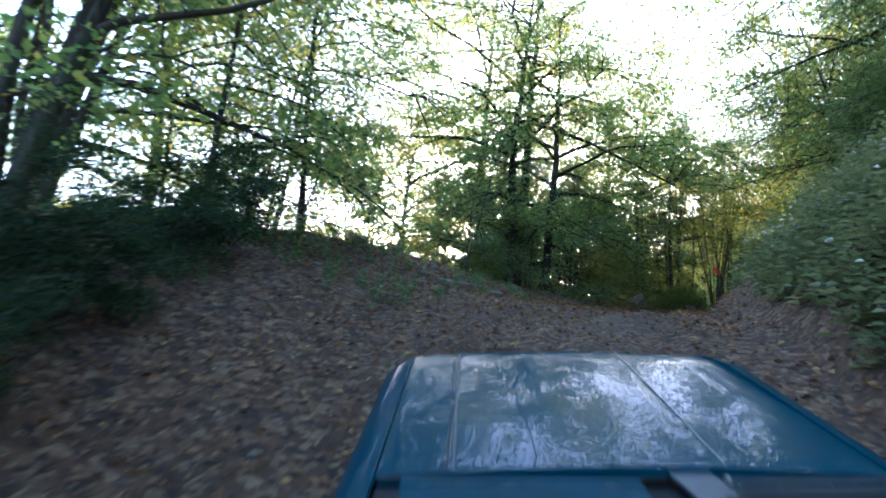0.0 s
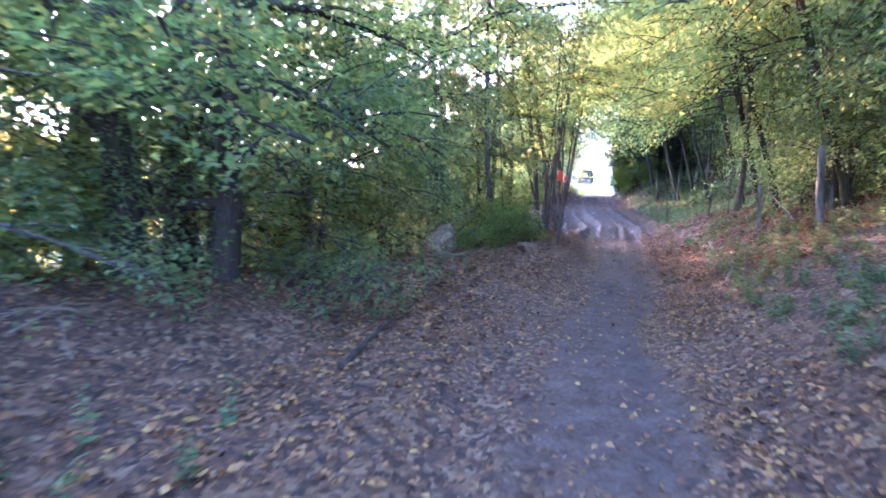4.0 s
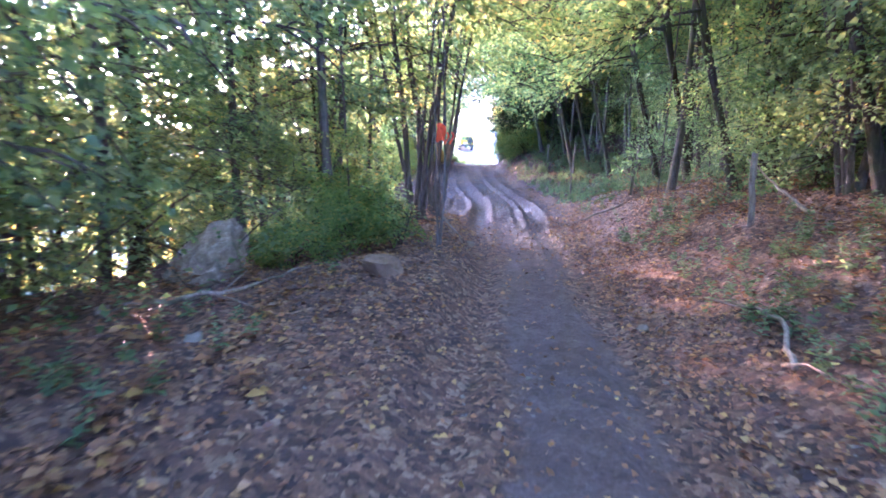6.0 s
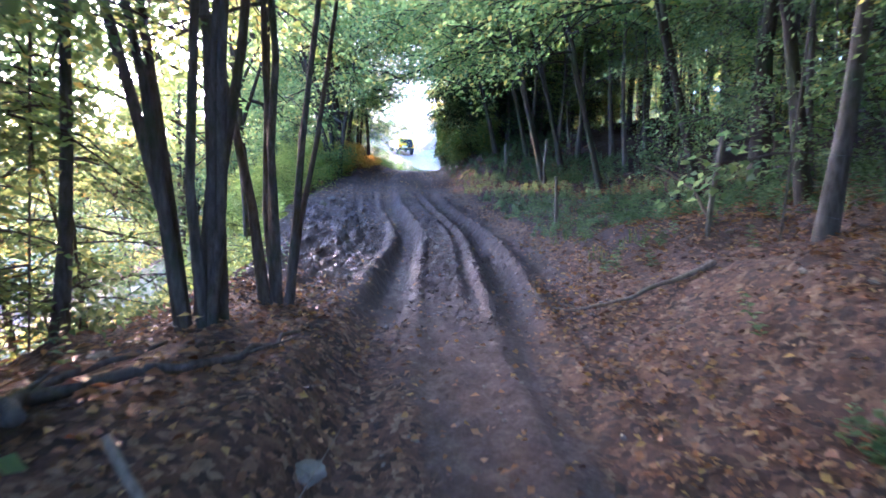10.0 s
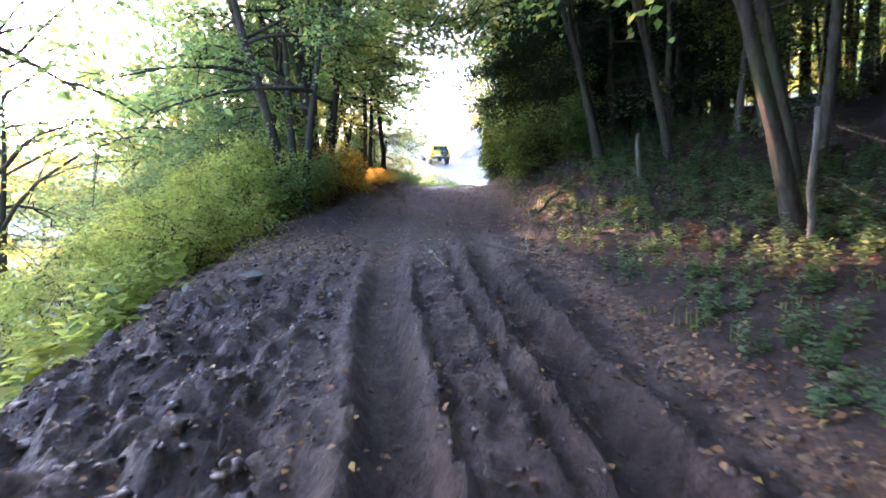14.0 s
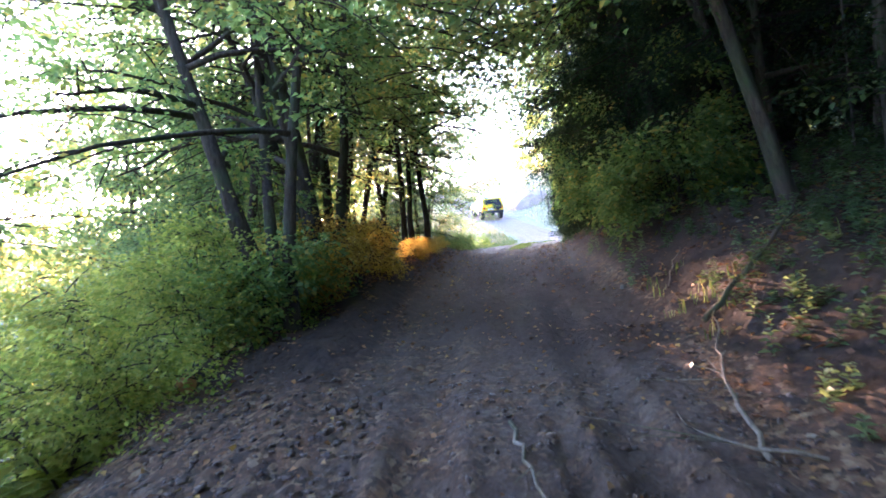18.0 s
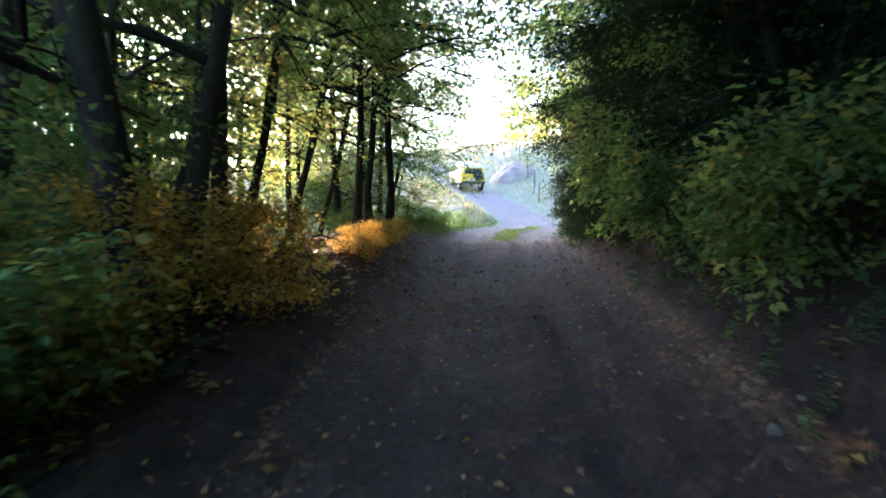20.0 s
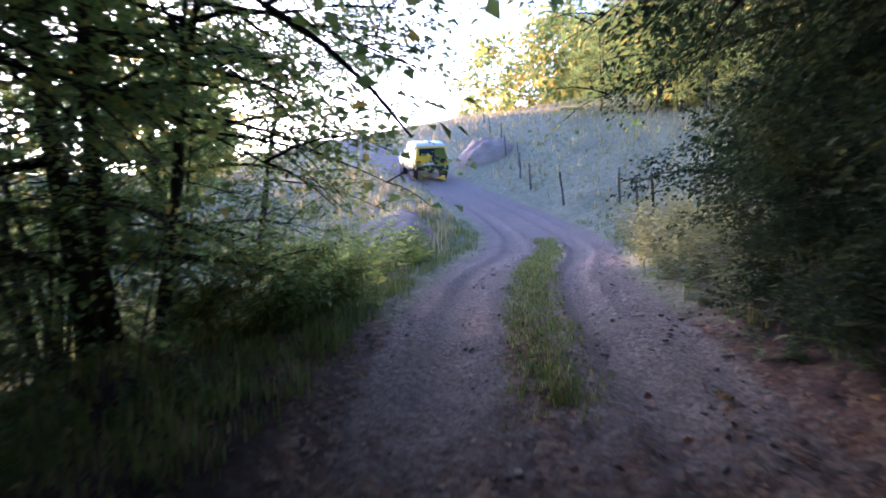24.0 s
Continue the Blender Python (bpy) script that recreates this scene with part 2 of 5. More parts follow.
ORANGE = plain("orange cloth", (0.72, 0.09, 0.02), 0.8)


def glass_material():
    m = Mat("dark car glass", 0.05, 0.0, 0.6)
    m.colour((0.02, 0.025, 0.028))
    return m.m


GLASS = glass_material()

# ---- the lie of the land ----
tables = [np.random.RandomState(k).rand(256, 256) for k in range(6)]


def wave(x, y, k=0):
    """Smooth value noise, -1 to 1."""
    xi, yi = np.floor(x).astype(int), np.floor(y).astype(int)
    u, v = x - xi, y - yi
    u, v = u * u * (3 - 2 * u), v * v * (3 - 2 * v)
    T = tables[k]
    a, b = T[xi % 256, yi % 256], T[(xi + 1) % 256, yi % 256]
    c, d = T[xi % 256, (yi + 1) % 256], T[(xi + 1) % 256, (yi + 1) % 256]
    return ((a * (1 - u) + b * u) * (1 - v) + (c * (1 - u) + d * u) * v) * 2 - 1


def spline(points, step=0.2):
    """A smooth line through points, sampled evenly."""
    p = np.array(points, float)
    q = np.vstack([2 * p[0] - p[1], p, 2 * p[-1] - p[-2]])
    out = []
    for a, b, c, d in zip(q[:-3], q[1:-2], q[2:-1], q[3:]):
        n = max(2, int(np.linalg.norm(c - b) / step))
        for u in np.arange(n) / n:
            out.append(0.5 * (2 * b + (c - a) * u + (2 * a - 5 * b + 4 * c - d) * u**2 + (3 * b - a - 3 * c + d) * u**3))
    return np.array(out + [p[-1]])


# the track's line under the left wheel side, with its ground height
LINE = spline([(-6, -36, -9), (-1.5, -14, -5.2), (-0.2, -4, -3.0), (0, 0, -1.62), (0.42, 2.49, -0.67), (1.1, 4.78, 0.06), (1.95, 7.0, 0.47), (3.75, 10.62, 0.83),
               (6.07, 13.57, 1.06), (8.46, 16.0, 1.18), (10.81, 18.41, 1.45), (13.1, 21.1, 1.73), (15.65, 24.02, 2.07), (17.9, 26.6, 2.26), (19.7, 29.4, 2.72),
               (22.3, 33.1, 3.42), (24.8, 36.2, 3.93), (28.3, 40.2, 4.4), (33.2, 45.0, 4.75), (37.5, 48.2, 4.9), (40.6, 52.2, 5.5), (43.9, 60.0, 7.3),
               (47, 69, 9.6), (51, 79, 12.0), (56, 91, 14.3), (64, 108, 15.8), (90, 160, 17)])
LINE_S = np.r_[0, np.cumsum(np.hypot(*np.diff(LINE[:, :2], axis=0).T))]
LINE_S -= LINE_S[np.argmin((LINE[:, :2] ** 2).sum(1))]
TANGENT = np.gradient(LINE[:, :2], axis=0)
TANGENT /= np.linalg.norm(TANGENT, axis=1)[:, None]


def along(x, y):
    """Distance along the track, offset to its right, and the track's height, for arrays of places."""
    x, y = np.atleast_1d(x).astype(float), np.atleast_1d(y).astype(float)
    S, D, Z = np.empty(len(x)), np.empty(len(x)), np.empty(len(x))
    for a in range(0, len(x), 8000):
        px, py = x[a:a + 8000, None] - LINE[:, 0], y[a:a + 8000, None] - LINE[:, 1]
        q = px * px + py * py + 0.06
        k = q.argmin(1)
        side = px[range(len(k)), k] * TANGENT[k, 1] - py[range(len(k)), k] * TANGENT[k, 0]
        w = (q.min(1)[:, None] / q) ** 5
        w /= w.sum(1)[:, None]
        S[a:a + 8000], Z[a:a + 8000] = w @ LINE_S, w @ LINE[:, 2]
        D[a:a + 8000] = np.sign(side) * np.sqrt(np.maximum(q.min(1) - 0.06, side * side))
    return S, D, Z


# cross sections: distance along the track, then (offset, height) pairs from far left to far right
SECTIONS = [
    (-12, [(-60, -6), (-20, -2), (-8, 0.6), (-4, 0.8), (-2, 0.15), (0, 0), (2, 0.1), (3.5, 1.6), (7, 2.6), (20, 4), (60, 9)]),
    (3, [(-60, -7), (-20, -2), (-9, 0.6), (-6, 1.3), (-4, 1.0), (-2, 0.2), (0, 0), (1.9, 0.1), (2.8, 1.2), (4.2, 2.4), (8, 3.0), (20, 4), (60, 10)]),
    (11, [(-60, -10), (-20, -3.5), (-9, 0.3), (-6, 1.2), (-4, 0.9), (-2, 0.2), (0, 0), (1.6, 0.08), (2.3, 0.9), (3.4, 2.1), (6, 2.6), (20, 4), (60, 10)]),
    (17, [(-60, -12), (-20, -5), (-9, -1.3), (-6, 0.0), (-4.2, 0.45), (-3, 0.4), (-1.6, 0.15), (0, 0), (1.4, 0.0), (2.2, 0.3), (3.3, 1.0), (6, 1.8), (20, 3.6), (60, 9)]),
    (21, [(-60, -12.5), (-20, -5.5), (-9, -2.0), (-6, -0.5), (-4.2, 0.3), (-2.6, 0.3), (-1.4, 0.5), (-0.75, 0.28), (-0.3, 0), (0, 0), (1.4, -0.03), (2.3, 0.35), (3.5, 1.05), (6, 1.7), (20, 3.4), (60, 9)]),
    (24, [(-60, -13), (-20, -6), (-9, -2.6), (-4, -0.3), (-2.6, 0.4), (-1.5, 0.5), (-0.85, 0.4), (-0.45, 0.04), (0, 0), (1.3, 0.05), (2.2, 0.3), (2.9, 0.8), (4, 1.1), (6, 1.6), (20, 3.2), (60, 9)]),
    (30, [(-60, -14), (-20, -7), (-9, -3.8), (-5, -1.7), (-3.3, -0.5), (-1.8, -0.1), (0, 0), (1.5, 0.05), (2.8, 0.5), (4.5, 0.9), (7, 1.6), (20, 3.0), (60, 9)]),
    (37, [(-60, -15), (-20, -8), (-9, -4), (-5, -1.9), (-4.1, -0.95), (-3.5, -0.38), (-2.9, -0.25), (-2, -0.2), (0, 0), (1.6, 0), (2.2, 0.12), (2.9, 0.45), (4.5, 0.75), (7.5, 1.9), (20, 3.4), (60, 9)]),
    (43, [(-60, -15), (-20, -8), (-9, -3), (-5, -0.8), (-2.6, 0.45), (-1.6, 0.45), (-0.9, 0.05), (0, 0), (1.6, 0.05), (2.2, 0.35), (3.0, 1.0), (4.5, 1.5), (7, 2.1), (20, 4.2), (60, 9)]),
    (50, [(-60, -14), (-20, -7), (-9, -2.6), (-5, -0.7), (-3.2, 0.35), (-2.4, 0.55), (-1.5, 0.42), (-0.9, 0.05), (0, 0), (1.6, 0.06), (2.3, 0.5), (3.0, 1.1), (5, 1.7), (9, 2.2), (20, 3.8), (60, 9)]),
    (57, [(-60, -11), (-20, -5), (-9, -1.6), (-4, -0.1), (-2, 0.1), (0, 0.1), (1.8, 0.05), (3, 0.35), (6, 0.8), (12, 1.5), (20, 3.0), (60, 12)]),
    (66, [(-60, -9), (-20, -4.5), (-9, -1.2), (-5, 0.3), (-2.8, 0.75), (-1.6, 0.2), (0, 0), (2, 0), (4, 0.6), (9, 1.7), (20, 4.2), (60, 13)]),
    (90, [(-60, -9), (-20, -4), (-8, -1.5), (-2, -0.1), (0, 0), (2, 0.1), (5, 1.1), (12, 2.6), (25, 3.8), (60, 9)]),
    (130, [(-60, -9), (-20, -4), (-3, -0.1), (0, 0), (3, 0.2), (20, 1.5), (60, 5)]),
]


def ground(x, y, rough=True):
    """Height of the ground, with its distance along and beside the track."""
    S, D, Z = along(x, y)
    prof = np.array([np.interp(D, [p[0] for p in keys], [p[1] for p in keys]) for _, keys in SECTIONS])
    st = np.array([s for s, _ in SECTIONS], float)
    k = np.clip(np.searchsorted(st, S) - 1, 0, len(st) - 2)
    u = np.clip((S - st[k]) / (st[k + 1] - st[k]), 0, 1)
    i = np.arange(len(S))
    h = prof[k, i] * (1 - u) + prof[k + 1, i] * u
    far = np.clip(np.abs(D) - 60, 0, None)
    h = h + np.where(D < 0, 0.2 * np.clip(far - 25, 0, 190) , 0.1 * np.clip(far, 0, 250))
    if rough:
        off = np.clip((np.abs(D - 0.2) - 1.3) / 1.5, 0, 1)
        h = h + off * (0.12 * wave(x * 0.9, y * 0.9, 0) + 0.05 * wave(x * 3.1, y * 3.1, 1)) + np.clip((np.abs(D) - 8) / 20, 0, 1) * 0.9 * wave(x * 0.11, y * 0.11, 2)
        h = h + 0.018 * wave(x * 7, y * 7, 3)
        m = mud_mask(S, D)
        sway = 0.09 * wave(S * 0.35, S * 0 + 3.7, 4)
        # flat-bottomed ruts: place, half width, depth on firm ground and in the mud
        for c, w, firm, deep in ((-0.42, 0.20, 0.045, 0.19), (0.96, 0.18, 0.045, 0.17), (0.52, 0.075, 0.0, 0.085), (-0.02, 0.06, 0.0, 0.06), (-1.35, 0.1, 0.0, 0.06)):
            cut = firm + (deep - firm) * m
            e = (D - c - sway) / w
            h = h - cut * np.exp(-e ** 4) + 0.42 * cut * (np.exp(-((np.abs(e) - 1.6) / 0.42) ** 2))
        bars = np.abs(wave(S * 7.0, D * 1.6, 2))
        h = h + m * np.where(np.abs(D - 0.25) < 0.45, 0.075, 0.025) * bars
        smooth = np.where(np.abs(D + 0.42 - sway) < 0.17, 0.12, 1)
        h = h + m * smooth * (0.06 * np.abs(wave(x * 5.5, y * 5.5, 4)) + 0.04 * wave(x * 11, y * 11, 5))
        left = m * np.clip((-D - 0.9) / 0.5, 0, 1)
        h = h + left * (0.16 * np.abs(wave(x * 2.2, y * 2.2, 1)) + 0.17 * np.abs(wave(x * 4.4, y * 4.4, 2)) + 0.1 * np.abs(wave(x * 9, y * 9, 3)) - 0.12)
    return Z + h, S, D


def bell(v, lo, hi, soft):
    return np.clip((v - lo) / soft, 0, 1) * np.clip((hi - v) / soft, 0, 1)


def mud_mask(S, D):
    return bell(S, 26.5, 39.5, 2.5) * bell(D, -3.6, 1.9, 0.5)


def gz(x, y):
    return float(ground(np.array([x]), np.array([y]))[0][0])


def at_track(s, d):
    """The place that lies s along the track and d to its right."""
    k = int(np.argmin(np.abs(LINE_S - s)))
    n = np.array([TANGENT[k, 1], -TANGENT[k, 0]])
    u = (s - LINE_S[k]) * TANGENT[k]
    return LINE[k, 0] + u[0] + n[0] * d, LINE[k, 1] + u[1] + n[1] * d


def mesh(name, verts, faces, materials, smooth=True):
    me = bpy.data.meshes.new(name)
    me.from_pydata([tuple(v) for v in verts], [], [tuple(f) for f in faces])
    for m in materials if isinstance(materials, (list, tuple)) else [materials]:
        me.materials.append(m)
    if smooth:
        me.polygons.foreach_set("use_smooth", [True] * len(me.polygons))
    me.update()
    return me


def build_ground():
    """One sheet, fine along the track and coarser outwards, reaching the horizon."""
    turn = radians(-37)
    ca, sa = math.cos(turn), math.sin(turn)

    def axis(lo, hi, fine, far, grow):
        inner = list(np.arange(lo, hi, fine))
        up, down, st = [], [], fine
        p = inner[-1]
        while p < far:
            st = min(st * grow, 60)
            p += st
            up.append(p)
        p, st = inner[0], fine
        while p > -far:
            st = min(st * grow, 60)
            p -= st
            down.append(p)
        return np.array(down[::-1] + inner + up)
    # along: from just behind the start to the bend; across: the track and its banks
    V = axis(-4, 64, 0.1, 900, 1.09)
    U = axis(-8.0, 5.0, 0.06, 900, 1.09)
    X, Y = np.meshgrid(U, V)
    x, y = (X * ca - Y * sa).ravel(), (X * sa + Y * ca).ravel()
    z, S, D = ground(x, y)
    nu, nv = len(U), len(V)
    i = np.arange(nu * nv).reshape(nv, nu)
    q = np.stack([i[:-1, :-1], i[:-1, 1:], i[1:, 1:], i[1:, :-1]], -1).reshape(-1, 4)
    me = bpy.data.meshes.new("ground")
    me.vertices.add(len(x))
    me.vertices.foreach_set("co", np.stack([x, y, z], 1).ravel())
    me.loops.add(q.size)
    me.loops.foreach_set("vertex_index", q.ravel())
    me.polygons.add(len(q))
    me.polygons.foreach_set("loop_start", np.arange(0, q.size, 4))
    me.polygons.foreach_set("use_smooth", np.ones(len(q), bool))
    me.update(calc_edges=True)
    me.validate()
    n1 = wave(x * 0.5, y * 0.5, 3)
    open_end = np.clip((S - 53) / 4, 0, 1)
    masks = {
        "mud": mud_mask(S, D),
        "wet": mud_mask(S, D) * np.clip(np.exp(-((D - 0.35) / 0.7) ** 4) + 0.7, 0, 1),
        "track": (bell(D, -1.3 + 0.2 * n1, 1.9 + 0.2 * n1, 0.4) * bell(S, 25, 53, 3) + bell(D, -0.35 + 0.3 * n1, 1.15 + 0.3 * n1, 0.45) * bell(S, -30, 28, 3) * np.clip((S - 2) / 14, 0.5, 1)) * (0.72 + 0.35 * n1),
        # bank and berm soil darkened where the wood shades them
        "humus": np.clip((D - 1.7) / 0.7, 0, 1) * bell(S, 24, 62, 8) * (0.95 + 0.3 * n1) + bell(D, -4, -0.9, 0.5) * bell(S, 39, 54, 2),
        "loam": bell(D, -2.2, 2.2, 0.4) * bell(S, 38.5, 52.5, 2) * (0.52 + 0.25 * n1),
        "gravel": bell(D, -1.2, 1.9, 0.35) * np.clip((S - 50.5) / 4, 0, 1) * (1 - 0.75 * np.exp(-((D - 0.25) / 0.28) ** 2) * bell(S, 52, 62, 2)),
        "grass": np.clip(open_end + bell(S, 1.5, 13, 2) * np.clip((D - 2.2) / 1, 0, 1) * 0.7 + np.clip((-D - 5) / 3, 0, 1) * bell(S, 27, 45, 3)
                         + np.clip((-D - 18) / 10, 0, 1), 0, 1),
    }
    for name, v in masks.items():
        a = me.attributes.new(name, "FLOAT", "POINT")
        a.data.foreach_set("value", v.astype(np.float32))
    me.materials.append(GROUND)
    ob = new("ground", me)
    tagged(ob, "brown woodland floor with a rutted muddy track and grassy hill", "ground", kind="structure")


build_ground()
rng = np.random.RandomState(7)


# ---- trees ----
def tube(pts, radii, n=7):
    """A tapered bent tube: its corners and faces."""
    pts, V, F = np.array(pts, float), [], []
    t = np.gradient(pts, axis=0)
    t /= np.linalg.norm(t, axis=1)[:, None] + 1e-9
    ref = np.array([0.31, 0.95, 0.05])
    for p, d, r in zip(pts, t, radii):
        a = np.cross(d, ref)
        a /= np.linalg.norm(a) + 1e-9
        b = np.cross(d, a)
        for k in range(n):
            th = 2 * math.pi * k / n
            V.append(p + r * (math.cos(th) * a + math.sin(th) * b))
    for i in range(len(pts) - 1):
        for k in range(n):
            F.append((i * n + k, i * n + (k + 1) % n, (i + 1) * n + (k + 1) % n, (i + 1) * n + k))
    F.append(tuple(range(n))[::-1])
    F.append(tuple((len(pts) - 1) * n + k for k in range(n)))
    return V, F


def join(parts):
    V, F = [], []
    for v, f in parts:
        o = len(V)
        V += list(v)
        F += [tuple(i + o for i in q) for q in f]
    return V, F


def leaf_arrays(r, base, heading, up, length, width):
    """Folded four-cornered leaves from arrays of base points, directions, normals and sizes."""
    side = np.cross(heading, up)
    side /= np.linalg.norm(side, axis=1)[:, None] + 1e-9
    up = np.cross(side, heading)
    L, W = length[:, None], width[:, None]
    mid = base + heading * L * 0.45
    V = np.stack([base, mid + side * W + up * W * 0.35, base + heading * L - up * L * 0.12, mid - side * W + up * W * 0.35], 1).reshape(-1, 3)
    i = np.arange(len(base)) * 4
    F = np.concatenate([np.stack([i, i + 1, i + 2], 1), np.stack([i, i + 2, i + 3], 1)])
    return V, F


def fast_mesh(name, V, F, material):
    me = bpy.data.meshes.new(name)
    F = np.asarray(F)
    me.vertices.add(len(V))
    me.vertices.foreach_set("co", np.asarray(V, np.float32).ravel())
    me.loops.add(F.size)
    me.loops.foreach_set("vertex_index", F.ravel())
    me.polygons.add(len(F))
    me.polygons.foreach_set("loop_start", np.arange(0, F.size, F.shape[1]))
    me.update(calc_edges=True)
    me.materials.append(material)
    return me


def spray_leaves(r, P, A, per, length, leaf, droop=0.15):
    """Flat sprays of leaves, each along a twig from P in direction A."""
    n = len(P)
    A = A / (np.linalg.norm(A, axis=1)[:, None] + 1e-9)
    up = np.tile([0, 0, 1.0], (n, 1)) + r.normal(0, 0.3, (n, 3))
    side = np.cross(A, up)
    side /= np.linalg.norm(side, axis=1)[:, None] + 1e-9
    up = np.cross(side, A)
    k = (np.arange(per) + 0.5) / per
    sg = np.where(np.arange(per) % 2 == 0, 1.0, -1.0)
    rep = lambda a: np.repeat(a, per, 0)
    kk, sgn = np.tile(k, n), np.tile(sg, n)
    Ln = rep(length * (0.7 + 0.6 * r.rand(n)))
    spread = (0.25 + 0.9 * np.sin(kk * math.pi * 0.9 + 0.15)) * r.uniform(0.1, 1.0, n * per)
    B = rep(P) + rep(A) * (kk * Ln)[:, None] + rep(side) * (sgn * spread * Ln * 0.42)[:, None] + r.normal(0, 0.06, (n * per, 3))
    B[:, 2] -= droop * (kk * Ln) ** 2 + 0.25 * droop * spread * Ln
    H = rep(A) * 0.75 + rep(side) * (sgn * 0.7)[:, None] + r.normal(0, 0.3, (n * per, 3))
    H[:, 2] -= 0.18
    H /= np.linalg.norm(H, axis=1)[:, None]
    U = rep(up) + r.normal(0, 0.42, (n * per, 3))
    sz = leaf * r.uniform(0.7, 1.25, n * per)
    return leaf_arrays(r, B, H, U, sz, sz * 0.33)


def grow(seed, height, radius, stems=1, lean=(0, 0), crown_from=0.3, reach=3.0, limbs=12, per=26, leaf=0.13, twigs=4, fork=0.0, leafy=1.0, splay=0.12, up=0.35):
    """Wood and leaves of a broadleaved tree with its foot at the origin."""
    r = np.random.RandomState(seed)
    wood, P, A = [], [], []
    for st in range(stems):
        az = r.uniform(0, 6.28)
        out = splay * (1 if stems > 1 else 0) * r.uniform(0.5, 1.3)
        hgt = height * (1 if st == 0 else r.uniform(0.7, 1.0))
        r0 = radius * (1 if st == 0 else r.uniform(0.55, 0.95))
        u = np.linspace(0, 1, 10)
        wob = np.cumsum(r.normal(0, 0.035 * hgt / 8, (10, 2)), 0)
        foot = np.array([math.cos(az), math.sin(az)]) * radius * (2.4 if stems > 6 else 1.3 if stems > 2 else 0.45 if stems > 1 else 0)
        x = foot[0] + (lean[0] + out * math.cos(az)) * hgt * u ** 1.15 + wob[:, 0] * (u > 0)
        y = foot[1] + (lean[1] + out * math.sin(az)) * hgt * u ** 1.15 + wob[:, 1] * (u > 0)
        z = hgt * u
        pts = np.stack([x, y, z], 1)
        pts = np.vstack([pts[0] - [0, 0, 0.5], pts])
        rad = np.r_[r0 * 1.45, r0 * 1.3, r0 * (1 - 0.9 * u[1:])]
        wood.append(tube(pts, rad, 9))
        nl = max(3, int(limbs * (1 if st == 0 else 0.7)))
        for i in range(nl):
            v = crown_from + (0.97 - crown_from) * ((i + r.rand()) / nl) ** 0.9
            p0 = np.array([np.interp(v, u, pts[1:, k]) for k in range(3)])
            az = i * 2.4 + r.uniform(-0.5, 0.5)
            shape = 0.45 + 0.75 * math.sin(math.pi * min(1, 0.22 + 0.8 * (v - crown_from) / (1 - crown_from)))
            ln = reach * shape * r.uniform(0.55, 1.15)
            el = up + 0.6 * v + r.normal(0, 0.28)
            w = np.linspace(0, 1, 7)
            bend = np.cumsum(r.normal(0, 0.07, 7))
            lp = p0 + np.stack([np.cos(az + bend) * ln * w, np.sin(az + bend) * ln * w, ln * (math.tan(el) * w - (0.25 + 0.3 * el) * w**2)], 1)
            lr = min(r0 * (1 - 0.9 * v) * 0.6, 0.09) * (1 - 0.85 * w) + 0.004
            wood.append(tube(lp, lr, 6))
            for j in range(twigs):
                ww = r.uniform(0.25, 1.0)
                q0 = np.array([np.interp(ww, w, lp[:, k]) for k in range(3)])
                ta = az + r.choice([-1, 1]) * r.uniform(0.35, 1.1)
                tl = ln * r.uniform(0.25, 0.5) * (1.2 - 0.5 * ww)
                w2 = np.linspace(0, 1, 4)
                rise = r.normal(0.12, 0.45)
                tp = q0 + np.stack([np.cos(ta) * tl * w2, np.sin(ta) * tl * w2, tl * (rise * w2 - 0.3 * w2**2)], 1)
                wood.append(tube(tp, 0.012 * (1 - 0.7 * w2) + 0.003, 4))
                for e in np.linspace(0.2, 1.0, max(2, int(5 * leafy))):
                    P.append(np.array([np.interp(e, w2, tp[:, k]) for k in range(3)]))
                    a = ta + r.uniform(-0.9, 0.9)
                    A.append([math.cos(a), math.sin(a), r.normal(0.0, 0.35)])
            for e in np.linspace(0.45, 1.0, max(2, int(4 * leafy))):
                P.append(np.array([np.interp(e, w, lp[:, k]) for k in range(3)]))
                a = az + r.uniform(-0.7, 0.7)
                A.append([math.cos(a), math.sin(a), r.normal(0.05, 0.3)])
    V, F = spray_leaves(r, np.array(P), np.array(A), per, 0.62, leaf)
    return join(wood), (V, F)


def make_tree(name, label, category, group, grown, bark, leaves):
    (wv, wf), (lv, lf) = grown
    ob = tagged(new(name), label, category, group)
    trunk = new("trunk", mesh("trunk", wv, wf, bark))
    crown = new("crown", fast_mesh("crown", lv, lf, leaves))
    trunk.parent = crown.parent = ob
    return ob


def plant(ob, x, y, turn=0.0, size=1.0, first=False, sink=0.05):
    m = Matrix.Translation((x, y, gz(x, y) - sink)) @ Matrix.Rotation(turn, 4, "Z") @ Matrix.Diagonal((size, size, size, 1))
    if first:
        ob.matrix_basis = m
        return ob
    c = copy_thing(ob, pose(0, 0, 0))
    c.matrix_basis = m
    return c

# templates of the woods
T_BIG = make_tree("beech_tree", "tall beech tree with several thick limbs and green leaves", "tree", "beeches along the track",
                  grow(11, 10.0, 0.2, 2, (0.02, 0.0), 0.12, 4.0, 22, 16, 0.095, 6, splay=0.1, up=0.1), BARK_DARK, GREEN)
T_COPPICE = make_tree("coppiced_tree", "clump of bare grey stems with a high thin crown", "tree", "coppiced stems on the bank",
                      grow(12, 9.5, 0.052, 8, (0, 0), 0.36, 2.2, 8, 13, 0.09, 4, splay=0.2), BARK, GREEN)
